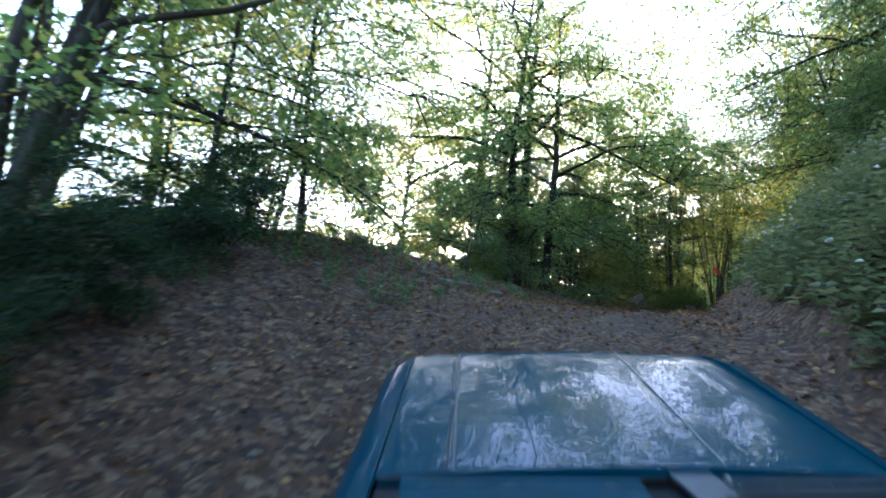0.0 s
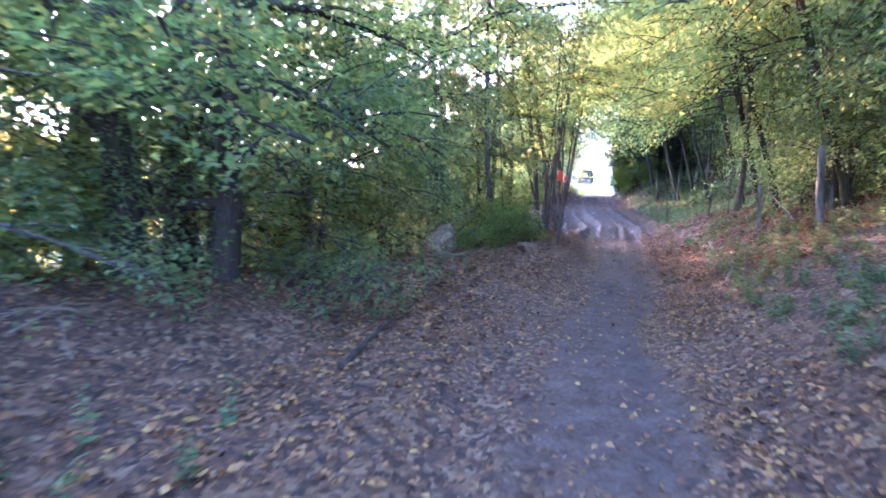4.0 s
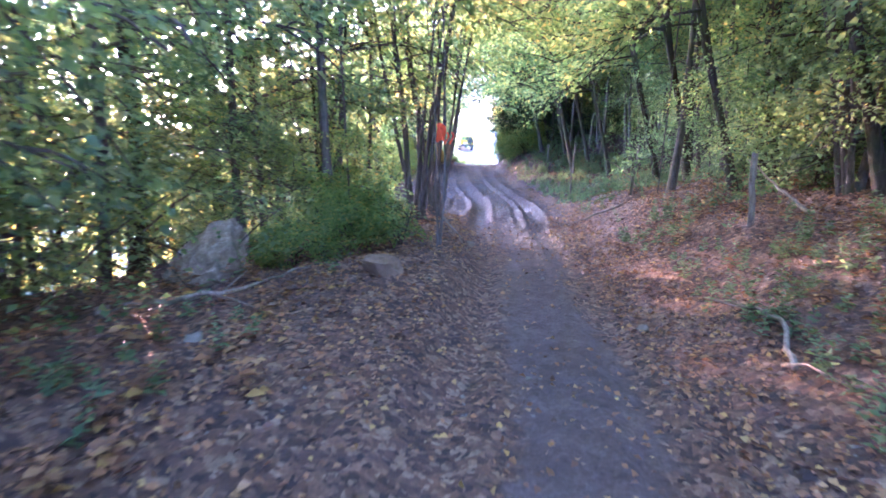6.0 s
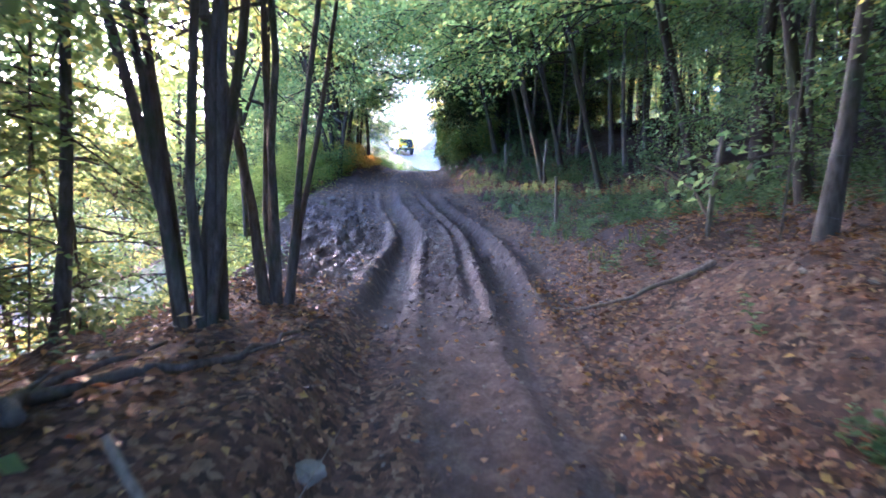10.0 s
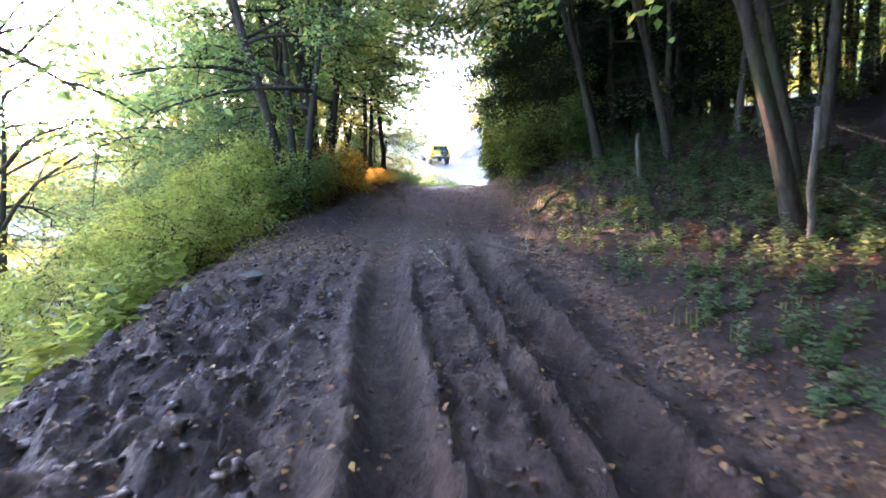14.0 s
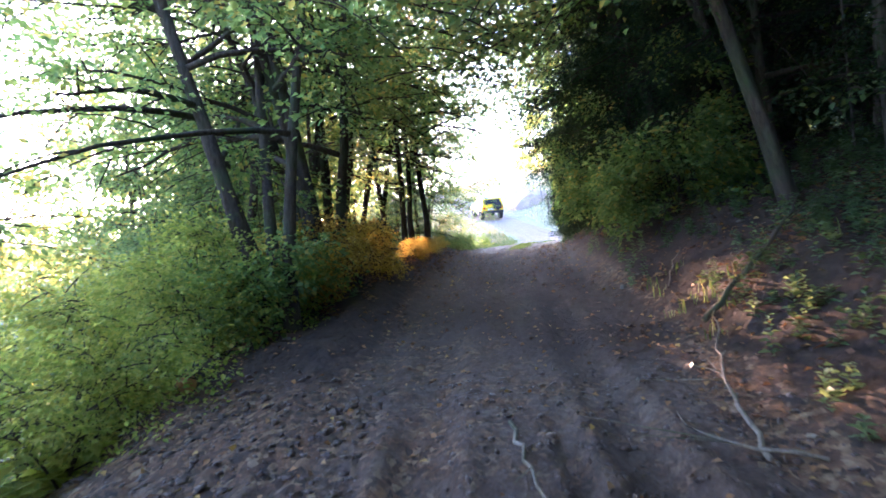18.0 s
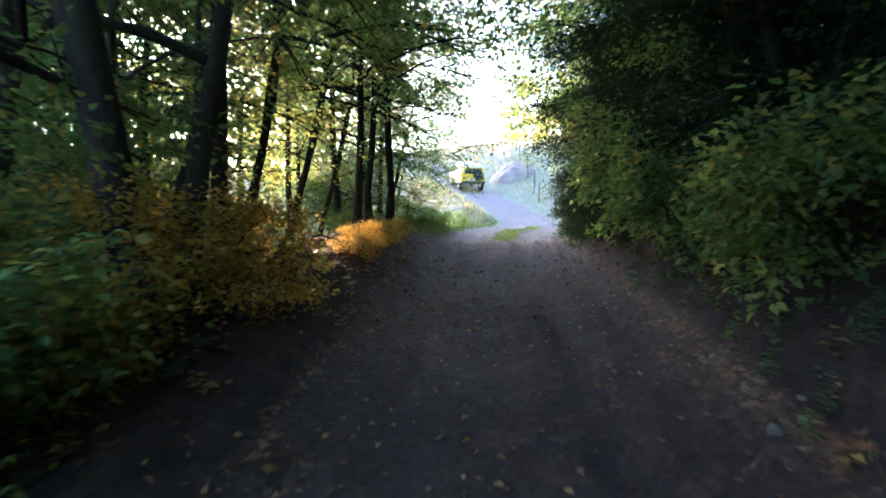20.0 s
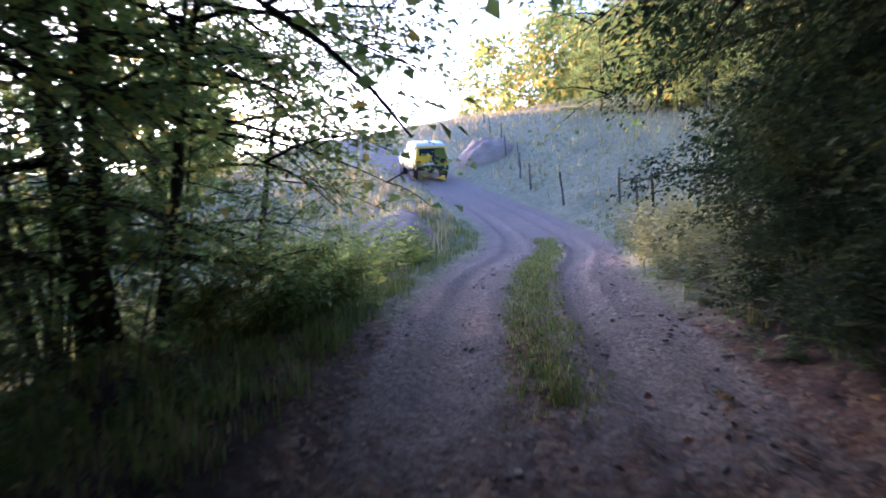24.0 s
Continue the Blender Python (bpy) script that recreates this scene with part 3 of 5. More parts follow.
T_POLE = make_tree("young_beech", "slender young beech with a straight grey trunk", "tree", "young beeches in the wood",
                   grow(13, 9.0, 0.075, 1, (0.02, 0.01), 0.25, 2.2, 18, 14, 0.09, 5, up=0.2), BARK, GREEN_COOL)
T_POLE_B = make_tree("young_beech", "slender young beech with low flat sprays of leaves", "tree", "young beeches in the wood",
                     grow(14, 7.0, 0.055, 1, (-0.03, 0.03), 0.1, 2.2, 18, 14, 0.085, 5, up=0.0), BARK_DARK, GREEN)
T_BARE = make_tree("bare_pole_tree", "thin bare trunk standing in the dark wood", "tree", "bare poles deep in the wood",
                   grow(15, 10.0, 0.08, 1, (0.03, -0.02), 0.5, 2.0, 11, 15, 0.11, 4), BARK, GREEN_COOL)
T_FORK = make_tree("forked_tree", "forked tree with upright dark limbs and yellow-green leaves", "tree", "trees beside the muddy bend",
                   grow(16, 9.0, 0.13, 4, (0.0, 0.0), 0.2, 2.9, 11, 11, 0.095, 5, splay=0.26, up=0.2), BARK_DARK, GREEN)
T_SUN = make_tree("sunlit_tree", "tree on the slope, leaves tinted yellow as if sunlit", "tree", "sunlit trees below the track",
                  grow(17, 8.0, 0.1, 2, (0, 0), 0.1, 3.0, 16, 14, 0.14, 5, splay=0.16), BARK_DARK, GREEN_SUN)
T_BUSH = make_tree("bush", "leafy green bush at the track's edge", "bush", "bushes beside the track",
                   grow(18, 1.7, 0.022, 5, (0, 0), 0.1, 1.05, 8, 12, 0.11, 4, splay=0.4), BARK_DARK, GREEN)
T_GOLD = make_tree("golden_bush", "low bush of yellow autumn leaves, brightened in colour as if sunlit", "bush", "golden bushes on the berm",
                   grow(19, 1.6, 0.02, 5, (0, 0), 0.12, 1.0, 8, 7, 0.1, 3, splay=0.4), BARK_DARK, GOLD)
T_SHRUB = make_tree("shrub", "shrub on the open slope, its green lightened as if backlit", "bush", "shrubs on the slope",
                    grow(21, 2.2, 0.025, 6, (0, 0), 0.1, 1.3, 8, 13, 0.085, 4, splay=0.45), BARK_DARK, SHRUB)
T_LEAN = make_tree("leaning_tree", "clump of dark leaning trunks with airy green leaves", "tree", "leaning trees on the bank",
                   grow(22, 9.5, 0.1, 4, (0.06, 0.02), 0.14, 3.2, 13, 14, 0.1, 4, splay=0.13, up=0.1), BARK_DARK, GREEN)
T_CANOPY = make_tree("spreading_beech", "tall beech with a wide high crown over the track", "tree", "beeches along the track",
                     grow(23, 11.0, 0.15, 1, (0.0, 0.0), 0.4, 5.5, 24, 17, 0.1, 7, up=0.08), BARK_DARK, GREEN)
T_SAPLING = make_tree("sapling", "thin leaning sapling at the track's edge", "tree", "",
                      grow(24, 4.4, 0.022, 2, (0.0, 0.03), 0.72, 0.8, 4, 10, 0.1, 2, splay=0.06), BARK, GREEN)
T_TWIN = make_tree("beech_tree", "beech with a straight dark trunk and low green sprays", "tree", "beeches along the track",
                   grow(25, 11.0, 0.17, 1, (0.0, 0.0), 0.08, 3.6, 32, 18, 0.09, 7, up=0.05), BARK_DARK, GREEN)
T_DEEP = make_tree("forest_beech", "tall beech with a bare trunk and closed crown, leaves darkened for shade", "tree", "tall beeches of the deep wood",
                   grow(26, 13.0, 0.11, 1, (0.01, 0.0), 0.38, 3.4, 18, 20, 0.15, 5, up=0.15), BARK_DARK, GREEN_SHADED)
T_SHADE = make_tree("hornbeam", "dense hornbeam beside the track, drooping leaves darkened for shade", "tree", "hornbeams beside the track",
                    grow(28, 9.0, 0.1, 2, (0.0, 0.0), 0.08, 2.6, 20, 26, 0.08, 6, splay=0.1, up=0.02), BARK_DARK, GREEN_SHADED)
T_EDGE = make_tree("edge_tree", "dark forked tree on the edge of the slope", "tree", "trees beside the muddy bend",
                   grow(27, 8.5, 0.13, 2, (0.02, 0.0), 0.42, 3.2, 17, 14, 0.09, 5, splay=0.07), BARK_DARK, GREEN)
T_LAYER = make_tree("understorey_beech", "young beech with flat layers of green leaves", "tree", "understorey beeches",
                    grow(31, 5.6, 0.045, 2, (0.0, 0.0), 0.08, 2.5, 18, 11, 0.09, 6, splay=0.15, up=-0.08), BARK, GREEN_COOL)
T_ARCH = make_tree("arching_beech", "slender beech leaning over the track with a leafy crown", "tree", "beeches arching over the track",
                   grow(32, 9.0, 0.085, 2, (0.2, 0.0), 0.4, 3.6, 20, 11, 0.1, 7, splay=0.06, up=0.0), BARK_DARK, GREEN)
T_DARK = make_tree("dark_beech", "thin dark trunk with leaves high up beside the bank", "tree", "dark trunks on the bank",
                   grow(33, 9.5, 0.1, 1, (0.03, 0.02), 0.3, 2.6, 18, 13, 0.09, 5, up=0.1), BARK_DARK, GREEN)
used = set()


def put(template, s, d, turn=None, size=1.0):
    x, y = at_track(s, d)
    # a lane between the trees through which the low sun reaches the berm
    ax, ay = -math.sin(radians(SUN_HEADING)), math.cos(radians(SUN_HEADING))
    if d < -2.2 and -2.6 < (x - 25.0) * ay - (y - 38.8) * ax < 1.5 and (x - 25.0) * ax + (y - 38.8) * ay > 0.5:
        return
    put_xy(template, x, y, turn, size)


def put_xy(template, x, y, turn=None, size=1.0):
    turn = rng.uniform(0, 6.28) if turn is None else turn
    plant(template, x, y, turn, size, template.name not in used)
    used.add(template.name)


# trees that stand out, place by place
put_xy(T_TWIN, 2.2, 15.9, 0.4, 1.0)
put_xy(T_TWIN, 3.15, 15.8, 2.5, 0.85)
put_xy(T_CANOPY, 2.6, 17.8, 2.5, 1.35)
put_xy(T_CANOPY, 1.2, 18.6, 1.5, 1.2)
put_xy(T_CANOPY, -7.2, 12.2, 1.5, 1.2)
put_xy(T_BUSH, 9.75, 19.4, 1.0, 0.5)
for x, y in ((0.0, 18.0), (-1.6, 17.0), (1.4, 19.5), (-2.4, 8.6), (-3.4, 10.2), (-4.2, 12.0), (-5.5, 10.0), (-3.3, 7.0), (-6.8, 8.5), (-5.6, 13.5), (-7.5, 15.0)):
    put_xy(T_POLE_B, x, y, None, rng.uniform(0.9, 1.2))
put_xy(T_LEAN, -4.6, 5.2, 0.0, 1.1)
put_xy(T_LEAN, -5.8, 7.0, 0.4, 1.0)
put_xy(T_CANOPY, -4.4, 3.0, 0.2, 1.0)
put_xy(T_COPPICE, 12.1, 22.5, 0.3, 1.1)
put_xy(T_COPPICE, 12.9, 22.9, 2.0, 0.9)
put_xy(T_EDGE, 15.7, 30.15, 0.2, 1.0)
for s, d in ((34.0, -9.5), (42.0, -11.5), (47.0, -10.0), (50.0, -12.0), (53.5, -11.0), (57.0, -13.0), (49.0, -15.0),
             (15.0, -11.0), (20.0, -12.0)):
    put(T_SUN, s, d, None, rng.uniform(0.8, 1.0))

put_xy(T_FORK, 20.9, 35.1, 1.1, 0.85)
put_xy(T_FORK, 22.1, 36.5, 2.2, 0.95)
put_xy(T_DEEP, 28.1, 35.3, 4.0, 0.9)
put_xy(T_BARE, 16.5, 19.5, 0.5, 1.0)
put_xy(T_COPPICE, 14.7, 15.9, 5.0, 1.0)
for s, d in ((13.0, -7.5), (16.0, -6.5), (18.5, -5.4), (21.0, -5.0), (22.6, -3.6), (24.0, -4.6), (19.6, -8), (26.5, -5.5), (25.2, -3.2), (23.2, -2.9)):
    put((T_POLE, T_BARE)[int(rng.rand() * 2)], s + rng.uniform(-0.4, 0.4), d + rng.uniform(-0.4, 0.4), None, rng.uniform(0.8, 1.05))
for s in np.arange(14, 29, 2.0):
    put((T_POLE, T_BARE, T_COPPICE)[int(rng.rand() * 3)], s + rng.uniform(-0.6, 0.6), rng.uniform(-12, -6.5), None, rng.uniform(0.8, 1.1))
for s in np.arange(44, 55, 1.0):
    put((T_POLE, T_BARE, T_POLE_B)[int(rng.rand() * 3)], s + rng.uniform(-0.5, 0.5), rng.uniform(-7.5, -3.0), None, rng.uniform(0.75, 1.05))
for s in np.arange(40, 46, 7.0):
    put(T_SUN, s + rng.uniform(-1, 1), rng.uniform(-24, -17), None, rng.uniform(0.8, 1.1))
for s, d, k in ((54.2, -3.8, 0.65), (56.4, -4.6, 0.6), (63.5, -13.0, 0.9)):
    put(T_TWIN, s, d, None, k)
for s, d in ((59.0, -11.0), (63.0, -15.0), (67.0, -15.0)):
    put(T_DEEP, s, d, None, 0.8)
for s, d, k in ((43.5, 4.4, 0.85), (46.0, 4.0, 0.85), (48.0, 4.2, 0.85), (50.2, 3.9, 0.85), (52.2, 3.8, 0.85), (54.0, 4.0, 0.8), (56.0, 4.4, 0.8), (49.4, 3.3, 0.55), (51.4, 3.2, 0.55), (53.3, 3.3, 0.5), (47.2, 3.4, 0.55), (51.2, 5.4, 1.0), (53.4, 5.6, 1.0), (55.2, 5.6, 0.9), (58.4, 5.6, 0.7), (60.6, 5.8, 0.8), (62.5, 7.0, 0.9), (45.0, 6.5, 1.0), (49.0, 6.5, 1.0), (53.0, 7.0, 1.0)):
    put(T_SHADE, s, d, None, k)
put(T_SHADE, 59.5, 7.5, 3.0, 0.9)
put(T_BIG, -2.5, 4.6, 0.3, 0.9)
put(T_BIG, -3.5, -4.2, 1.3, 1.0)
put(T_CANOPY, 5.0, 5.0, 2.3, 1.0)
put(T_CANOPY, 9.0, 4.8, 4.1, 1.0)
for s, d in ((14.0, 5.0), (17.5, 5.2), (21.5, 5.2), (25.5, 5.0), (22.0, -5.2), (26.0, -6.0), (28.5, -5.6), (30.0, 5.2), (46.0, 5.6), (50.0, 5.6), (53.5, 6.2)):
    put(T_CANOPY, s, d, None, 0.95)

# the wood on the uphill side
for s in np.arange(-4, 56, 1.7):
    near = 5.0 if s > 12 else 6.5
    put((T_POLE, T_POLE_B if s < 12 else T_LAYER if s < 24 else T_BARE if s < 42 else T_SHADE, T_BARE)[int(rng.rand() * 3)], s + rng.uniform(-0.7, 0.7), near + rng.uniform(0, 1.8), None, rng.uniform(0.8, 1.1))
    put((T_POLE, T_BARE, T_BARE)[int(rng.rand() * 3)], s + rng.uniform(-0.7, 0.7), rng.uniform(7.5, 11), None, rng.uniform(0.85, 1.1))
    put((T_COPPICE, T_BARE, T_BARE)[int(rng.rand() * 3)], s + rng.uniform(-0.7, 0.7), rng.uniform(11, 18), None, rng.uniform(0.85, 1.2))
for s, d in ((15.5, 4.6), (17.5, 4.6), (19.5, 4.9), (21.5, 4.6), (23.5, 4.2), (27, 4.3), (30.5, 5.4), (33, 6), (35.5, 6), (40, 5.4), (25.5, 4.6), (28.5, 4.4), (10, 5.4), (14, 5.0)):
    put(T_POLE_B if s < 26 else T_BARE, s, d + 0.6, None, rng.uniform(0.6, 0.85))
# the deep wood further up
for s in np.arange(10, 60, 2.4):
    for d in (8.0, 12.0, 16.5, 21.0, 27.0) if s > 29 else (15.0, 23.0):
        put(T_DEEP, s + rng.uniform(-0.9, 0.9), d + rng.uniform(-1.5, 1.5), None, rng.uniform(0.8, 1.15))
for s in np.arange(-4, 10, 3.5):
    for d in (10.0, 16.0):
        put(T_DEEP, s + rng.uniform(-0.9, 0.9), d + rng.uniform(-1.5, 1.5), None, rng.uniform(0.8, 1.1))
# tall trees added below the track to hold off the low sun
for s, d in ((27.0, -12.0), (31.0, -14.0), (23.0, -13.0), (29.0, -9.5)):
    put(T_SUN, s, d, None, rng.uniform(1.0, 1.2))
# behind the start, so that the place closes
for s in np.arange(-26, -3, 2.6):
    put(T_BIG if rng.rand() < 0.3 else T_POLE, s, rng.uniform(-9, -5), None, 1.0)
    put(T_POLE, s, rng.uniform(4.5, 8), None, 1.0)
for s, d, k in ((22.6, -2.3, 0.45), (21.4, -2.7, 0.4), (23.5, -2.4, 0.45),
                (41.6, -2.7, 0.7), (54.5, -2.3, 0.4), (55.6, -2.0, 0.35), (47.5, 2.7, 0.9), (45.5, 2.5, 0.8), (49.5, 2.9, 0.9), (43.5, 3.0, 0.8)):
    put(T_BUSH, s, d, None, k)
for s, d, k in ((46.3, -1.6, 0.22), (47.0, -1.55, 0.22), (47.6, -1.6, 0.2), (48.3, -1.55, 0.2), (49.2, -1.5, 0.2), (43.4, -1.9, 0.5), (42.6, -2.3, 0.55), (44.1, -1.8, 0.45), (43.2, -2.9, 0.6), (42.0, -2.6, 0.5)):
    put(T_GOLD, s, d, None, k)

for s in np.arange(54, 84, 2.2):
    put((T_POLE, T_POLE_B, T_BIG)[int(rng.rand() * 3)], s, rng.uniform(9, 13) if s < 66 else rng.uniform(15, 20), None, rng.uniform(0.8, 1.1))
    put((T_POLE, T_POLE_B)[int(rng.rand() * 2)], s, rng.uniform(14, 24), None, rng.uniform(0.9, 1.2))
for s, d, k in ((1.0, -4.6, 0.8), (-0.8, -3.6, 0.7)):
    put(T_BUSH, s, d, None, k)

for s, d, k in ((39.6, -3.6, 0.62), (41.0, -3.1, 0.68), (38.4, -4.6, 0.65), (40.4, -4.8, 0.75), (42.5, -4.2, 0.7)):
    put(T_SHRUB, s, d, None, k)
put_xy(T_COPPICE, 10.4, 23.7, 4.0, 0.9)
for s, d in ((27.5, -6.0), (28.5, -7.5), (29.5, -6.0), (25.5, -7.0)):
    put(T_POLE, s, d, None, rng.uniform(0.8, 1.0))
for s, d in ((17.5, -4.6), (20.5, -5.6)):
    put(T_POLE_B, s, d, None, rng.uniform(0.6, 0.75))

for s, d in ((45.6, -3.4), (46.4, -4.4), (47.6, -3.3), (48.4, -4.6), (49.3, -3.6), (50.4, -4.4), (51.6, -3.4), (52.6, -4.8), (44.6, -4.6), (46.0, -6.2), (48.0, -6.6), (50.0, -6.4), (52.0, -7.0), (54.0, -5.6)):
    put((T_POLE_B, T_POLE, T_BARE)[int(rng.rand() * 3)], s, d, None, rng.uniform(0.7, 0.95))
for s, d, k in ((40.5, -7.5, 0.9),):
    put(T_EDGE, s, d, None, k)
for x, y, k in ((4.6, 19.9, 0.6), (1.3, 15.9, 0.6)):
    put_xy(T_BUSH, x, y, None, k)
put_xy(T_POLE_B, 6.2, 22.0, 1.0, 0.9)
# young growth under the tall trees
for s, d in ((22.0, 7.0), (25.0, 6.4), (28.0, 7.4), (30.5, 6.6), (33.0, 7.8), (35.0, 6.8), (37.5, 7.6), (40.0, 6.4), (31.5, 10.0), (36.0, 10.5), (27.0, 10.0), (41.5, 8.0)):
    put(T_POLE_B if rng.rand() < 0.6 else T_POLE, s, d, None, rng.uniform(0.5, 0.75))
put_xy(T_POLE_B, 10.1, 22.7, 1.0, 0.8)
put_xy(T_POLE, 10.8, 23.9, 2.5, 0.9)
put_xy(T_BARE, 11.3, 23.3, 1.5, 0.7)


# brush with leaves coloured dark for shade, and low crowns over the start
T_BRUSH = make_tree("dark_bush", "dense bush on the bank, leaf colour darkened for shade", "bush", "dark bushes by the start",
                    grow(34, 2.2, 0.03, 5, (0, 0), 0.05, 1.3, 9, 14, 0.1, 4, splay=0.45), BARK_DARK, GREEN_SHADED)
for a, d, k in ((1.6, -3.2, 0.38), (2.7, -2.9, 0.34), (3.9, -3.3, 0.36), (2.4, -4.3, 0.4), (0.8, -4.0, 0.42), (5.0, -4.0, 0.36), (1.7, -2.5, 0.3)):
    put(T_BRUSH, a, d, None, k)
for a, d, k in ((1.5, 5.0, 0.8), (-3.0, 4.2, 0.9), (-6.0, -3.6, 0.9)):
    put(T_CANOPY, a, d, None, k)
for x, y, k in ((-2.3, 8.0, 0.5), (-0.4, 16.4, 0.7), (3.0, 17.2, 0.9), (4.4, 17.6, 0.9)):
    put_xy(T_LAYER, x, y, None, k)
# understorey below the track
for a in np.arange(13, 30, 2.2):
    put(T_LAYER, a + rng.uniform(-0.5, 0.5), rng.uniform(-6.4, -4.0), None, rng.uniform(0.6, 0.95))
for a in np.arange(45, 62, 3.0):
    put(T_SUN if rng.rand() < 0.5 else T_LAYER, a + rng.uniform(-0.6, 0.6), rng.uniform(-14, -9.0), None, rng.uniform(1.0, 1.35))
# understorey in front of the uphill wood
for a in np.arange(14, 31, 2.6):
    put(T_LAYER, a + rng.uniform(-0.6, 0.6), rng.uniform(4.6, 6.6), None, rng.uniform(0.5, 0.95))
for a in np.arange(18, 30, 4.0):
    put(T_LAYER, a + rng.uniform(-0.6, 0.6), rng.uniform(7.5, 11.0), None, rng.uniform(0.9, 1.3))


def arch(a, d, size):
    """A tree that leans in over the track from the side d."""
    x, y = at_track(a, d)
    k = int(np.argmin(np.abs(LINE_S - a)))
    side = math.atan2(-TANGENT[k, 0], TANGENT[k, 1])   # to the track's right
    put_xy(T_ARCH, x, y, side + (math.pi if d > 0 else 0) + rng.uniform(-0.3, 0.3), size)


for a, d, k in ((17.5, 4.4, 0.9), (22.0, 4.6, 0.95), (25.0, 4.3, 0.9), (28.0, 4.6, 1.0), (31.0, 4.8, 1.0), (34.2, 4.7, 0.95),
                (37.5, 4.9, 1.0), (40.4, 4.6, 0.95), (43.6, 4.3, 1.0), (43.0, -3.8, 0.95), (46.5, 4.2, 1.0), (46.6, -3.4, 0.9), (49.5, 4.4, 1.0), (52.0, -4.4, 0.85), (54.6, 4.7, 0.95), (45.4, -3.9, 1.1), (50.0, -4.3, 1.05), (41.6, 3.7, 1.1), (45.2, 3.7, 1.1), (36.2, 3.9, 1.1),
                (54.4, -3.3, 0.62), (56.2, 4.2, 0.75), (57.6, -4.4, 0.6), (53.4, 3.9, 0.8)):
    arch(a, d, k)
# dark trunks on the bank before the open hill
for x, y, k in ((27.95, 43.25, 1.0), (27.2, 42.9, 0.9), (27.1, 44.4, 1.0), (26.7, 42.5, 0.9), (23.0, 38.9, 1.1), (26.0, 44.6, 0.9), (22.4, 41.4, 0.9), (25.1, 46.4, 0.9), (24.0, 45.0, 0.8), (26.6, 45.8, 0.8), (21.6, 40.2, 0.9), (28.8, 45.2, 0.8)):
    put_xy(T_DARK, x, y, None, k)
for a, d, k in ((52.9, -3.9, 0.55), (54.6, -5.0, 0.55), (46.0, -5.4, 0.9), (56.6, -6.2, 0.7)):
    put(T_LAYER, a, d, None, k)
put_xy(T_COPPICE, 28.4, 46.6, 1.0, 0.7)
for x, y, k in ((26.5, 50.0, 0.5), (27.3, 53.0, 0.55), (25.4, 51.5, 0.55), (28.4, 51.6, 0.5), (24.6, 48.8, 0.42), (23.2, 49.6, 0.5), (26.2, 47.6, 0.36)):
    put_xy(T_LAYER, x, y, None, k)
for x, y, k in ((29.6, 47.0, 0.6), (27.9, 46.3, 0.6), (22.3, 40.6, 0.7), (21.2, 38.6, 0.7), (20.6, 40.6, 0.8)):
    put_xy(T_LAYER, x, y, None, k)
for x, y, k in ((27.0, 43.4, 0.4), (22.2, 38.4, 0.45)):
    put_xy(T_BUSH, x, y, None, k)
put_xy(T_COPPICE, 21.6, 41.6, 3.0, 0.8)
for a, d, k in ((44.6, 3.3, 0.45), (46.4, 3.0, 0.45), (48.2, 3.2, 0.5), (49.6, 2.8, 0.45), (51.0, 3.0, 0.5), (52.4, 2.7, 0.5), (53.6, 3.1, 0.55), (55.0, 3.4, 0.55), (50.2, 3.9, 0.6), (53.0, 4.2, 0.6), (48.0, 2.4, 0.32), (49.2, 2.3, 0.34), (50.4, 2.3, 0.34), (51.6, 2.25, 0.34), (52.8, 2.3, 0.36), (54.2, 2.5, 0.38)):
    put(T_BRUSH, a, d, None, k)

def clear_track():
    """Cuts back limbs and leaves that hang into the way that cars have driven free."""
    keep = (LINE_S > -2) & (LINE_S < 50.5)
    way = LINE[keep][::3].copy()
    way[:, 2] += 1.7
    for ob in [o for o in scene.objects if o.parent is None and any(c.name.startswith("crown") for c in o.children)]:
        m = np.array(ob.matrix_basis)
        near_way = way[np.hypot(way[:, 0] - m[0, 3], way[:, 1] - m[1, 3]) < 7.0]
        for c in ob.children if len(near_way) else ():
            me, leaves = c.data, c.name.startswith("crown")
            room = 1.6 if leaves else 1.4
            co = np.empty(len(me.vertices) * 3, np.float32)
            me.vertices.foreach_get("co", co)
            co = co.reshape(-1, 3)
            w = co @ m[:3, :3].T.astype(np.float32) + m[:3, 3].astype(np.float32)
            near = np.zeros(len(w), bool)
            for p in near_way:
                near |= ((w - p) ** 2).sum(1) < room * room
            if not near.any():
                continue
            loops = np.empty(len(me.loops), np.int32)
            me.loops.foreach_get("vertex_index", loops)
            if leaves:
                whole = co.reshape(-1, 4, 3)[~near.reshape(-1, 4).any(1)].reshape(-1, 3)
                q = np.arange(len(whole) // 4) * 4
                c.data = fast_mesh(me.name, whole, np.concatenate([np.stack([q, q + 1, q + 2], 1), np.stack([q, q + 2, q + 3], 1)]), me.materials[0])
                continue
            # a limb or twig that reaches in goes whole, the stems stay
            faces, top, tubes = [], -1, []
            for f in me.polygons:
                vs = loops[f.loop_start:f.loop_start + f.loop_total].tolist()
                if min(vs) > top:
                    tubes.append([])
                tubes[-1].append(vs)
                top = max(top, max(vs))
            for tube_faces in tubes:
                ids = sorted({v for f in tube_faces for v in f})
                if len(ids) > 60 or not near[ids].any():
                    faces += tube_faces
            c.data = mesh(me.name, co, faces, me.materials[0])
            loose = bmesh.new()
            loose.from_mesh(c.data)
            bmesh.ops.delete(loose, geom=[v for v in loose.verts if not v.link_faces], context="VERTS")
            loose.to_mesh(c.data)
            loose.free()


clear_track()


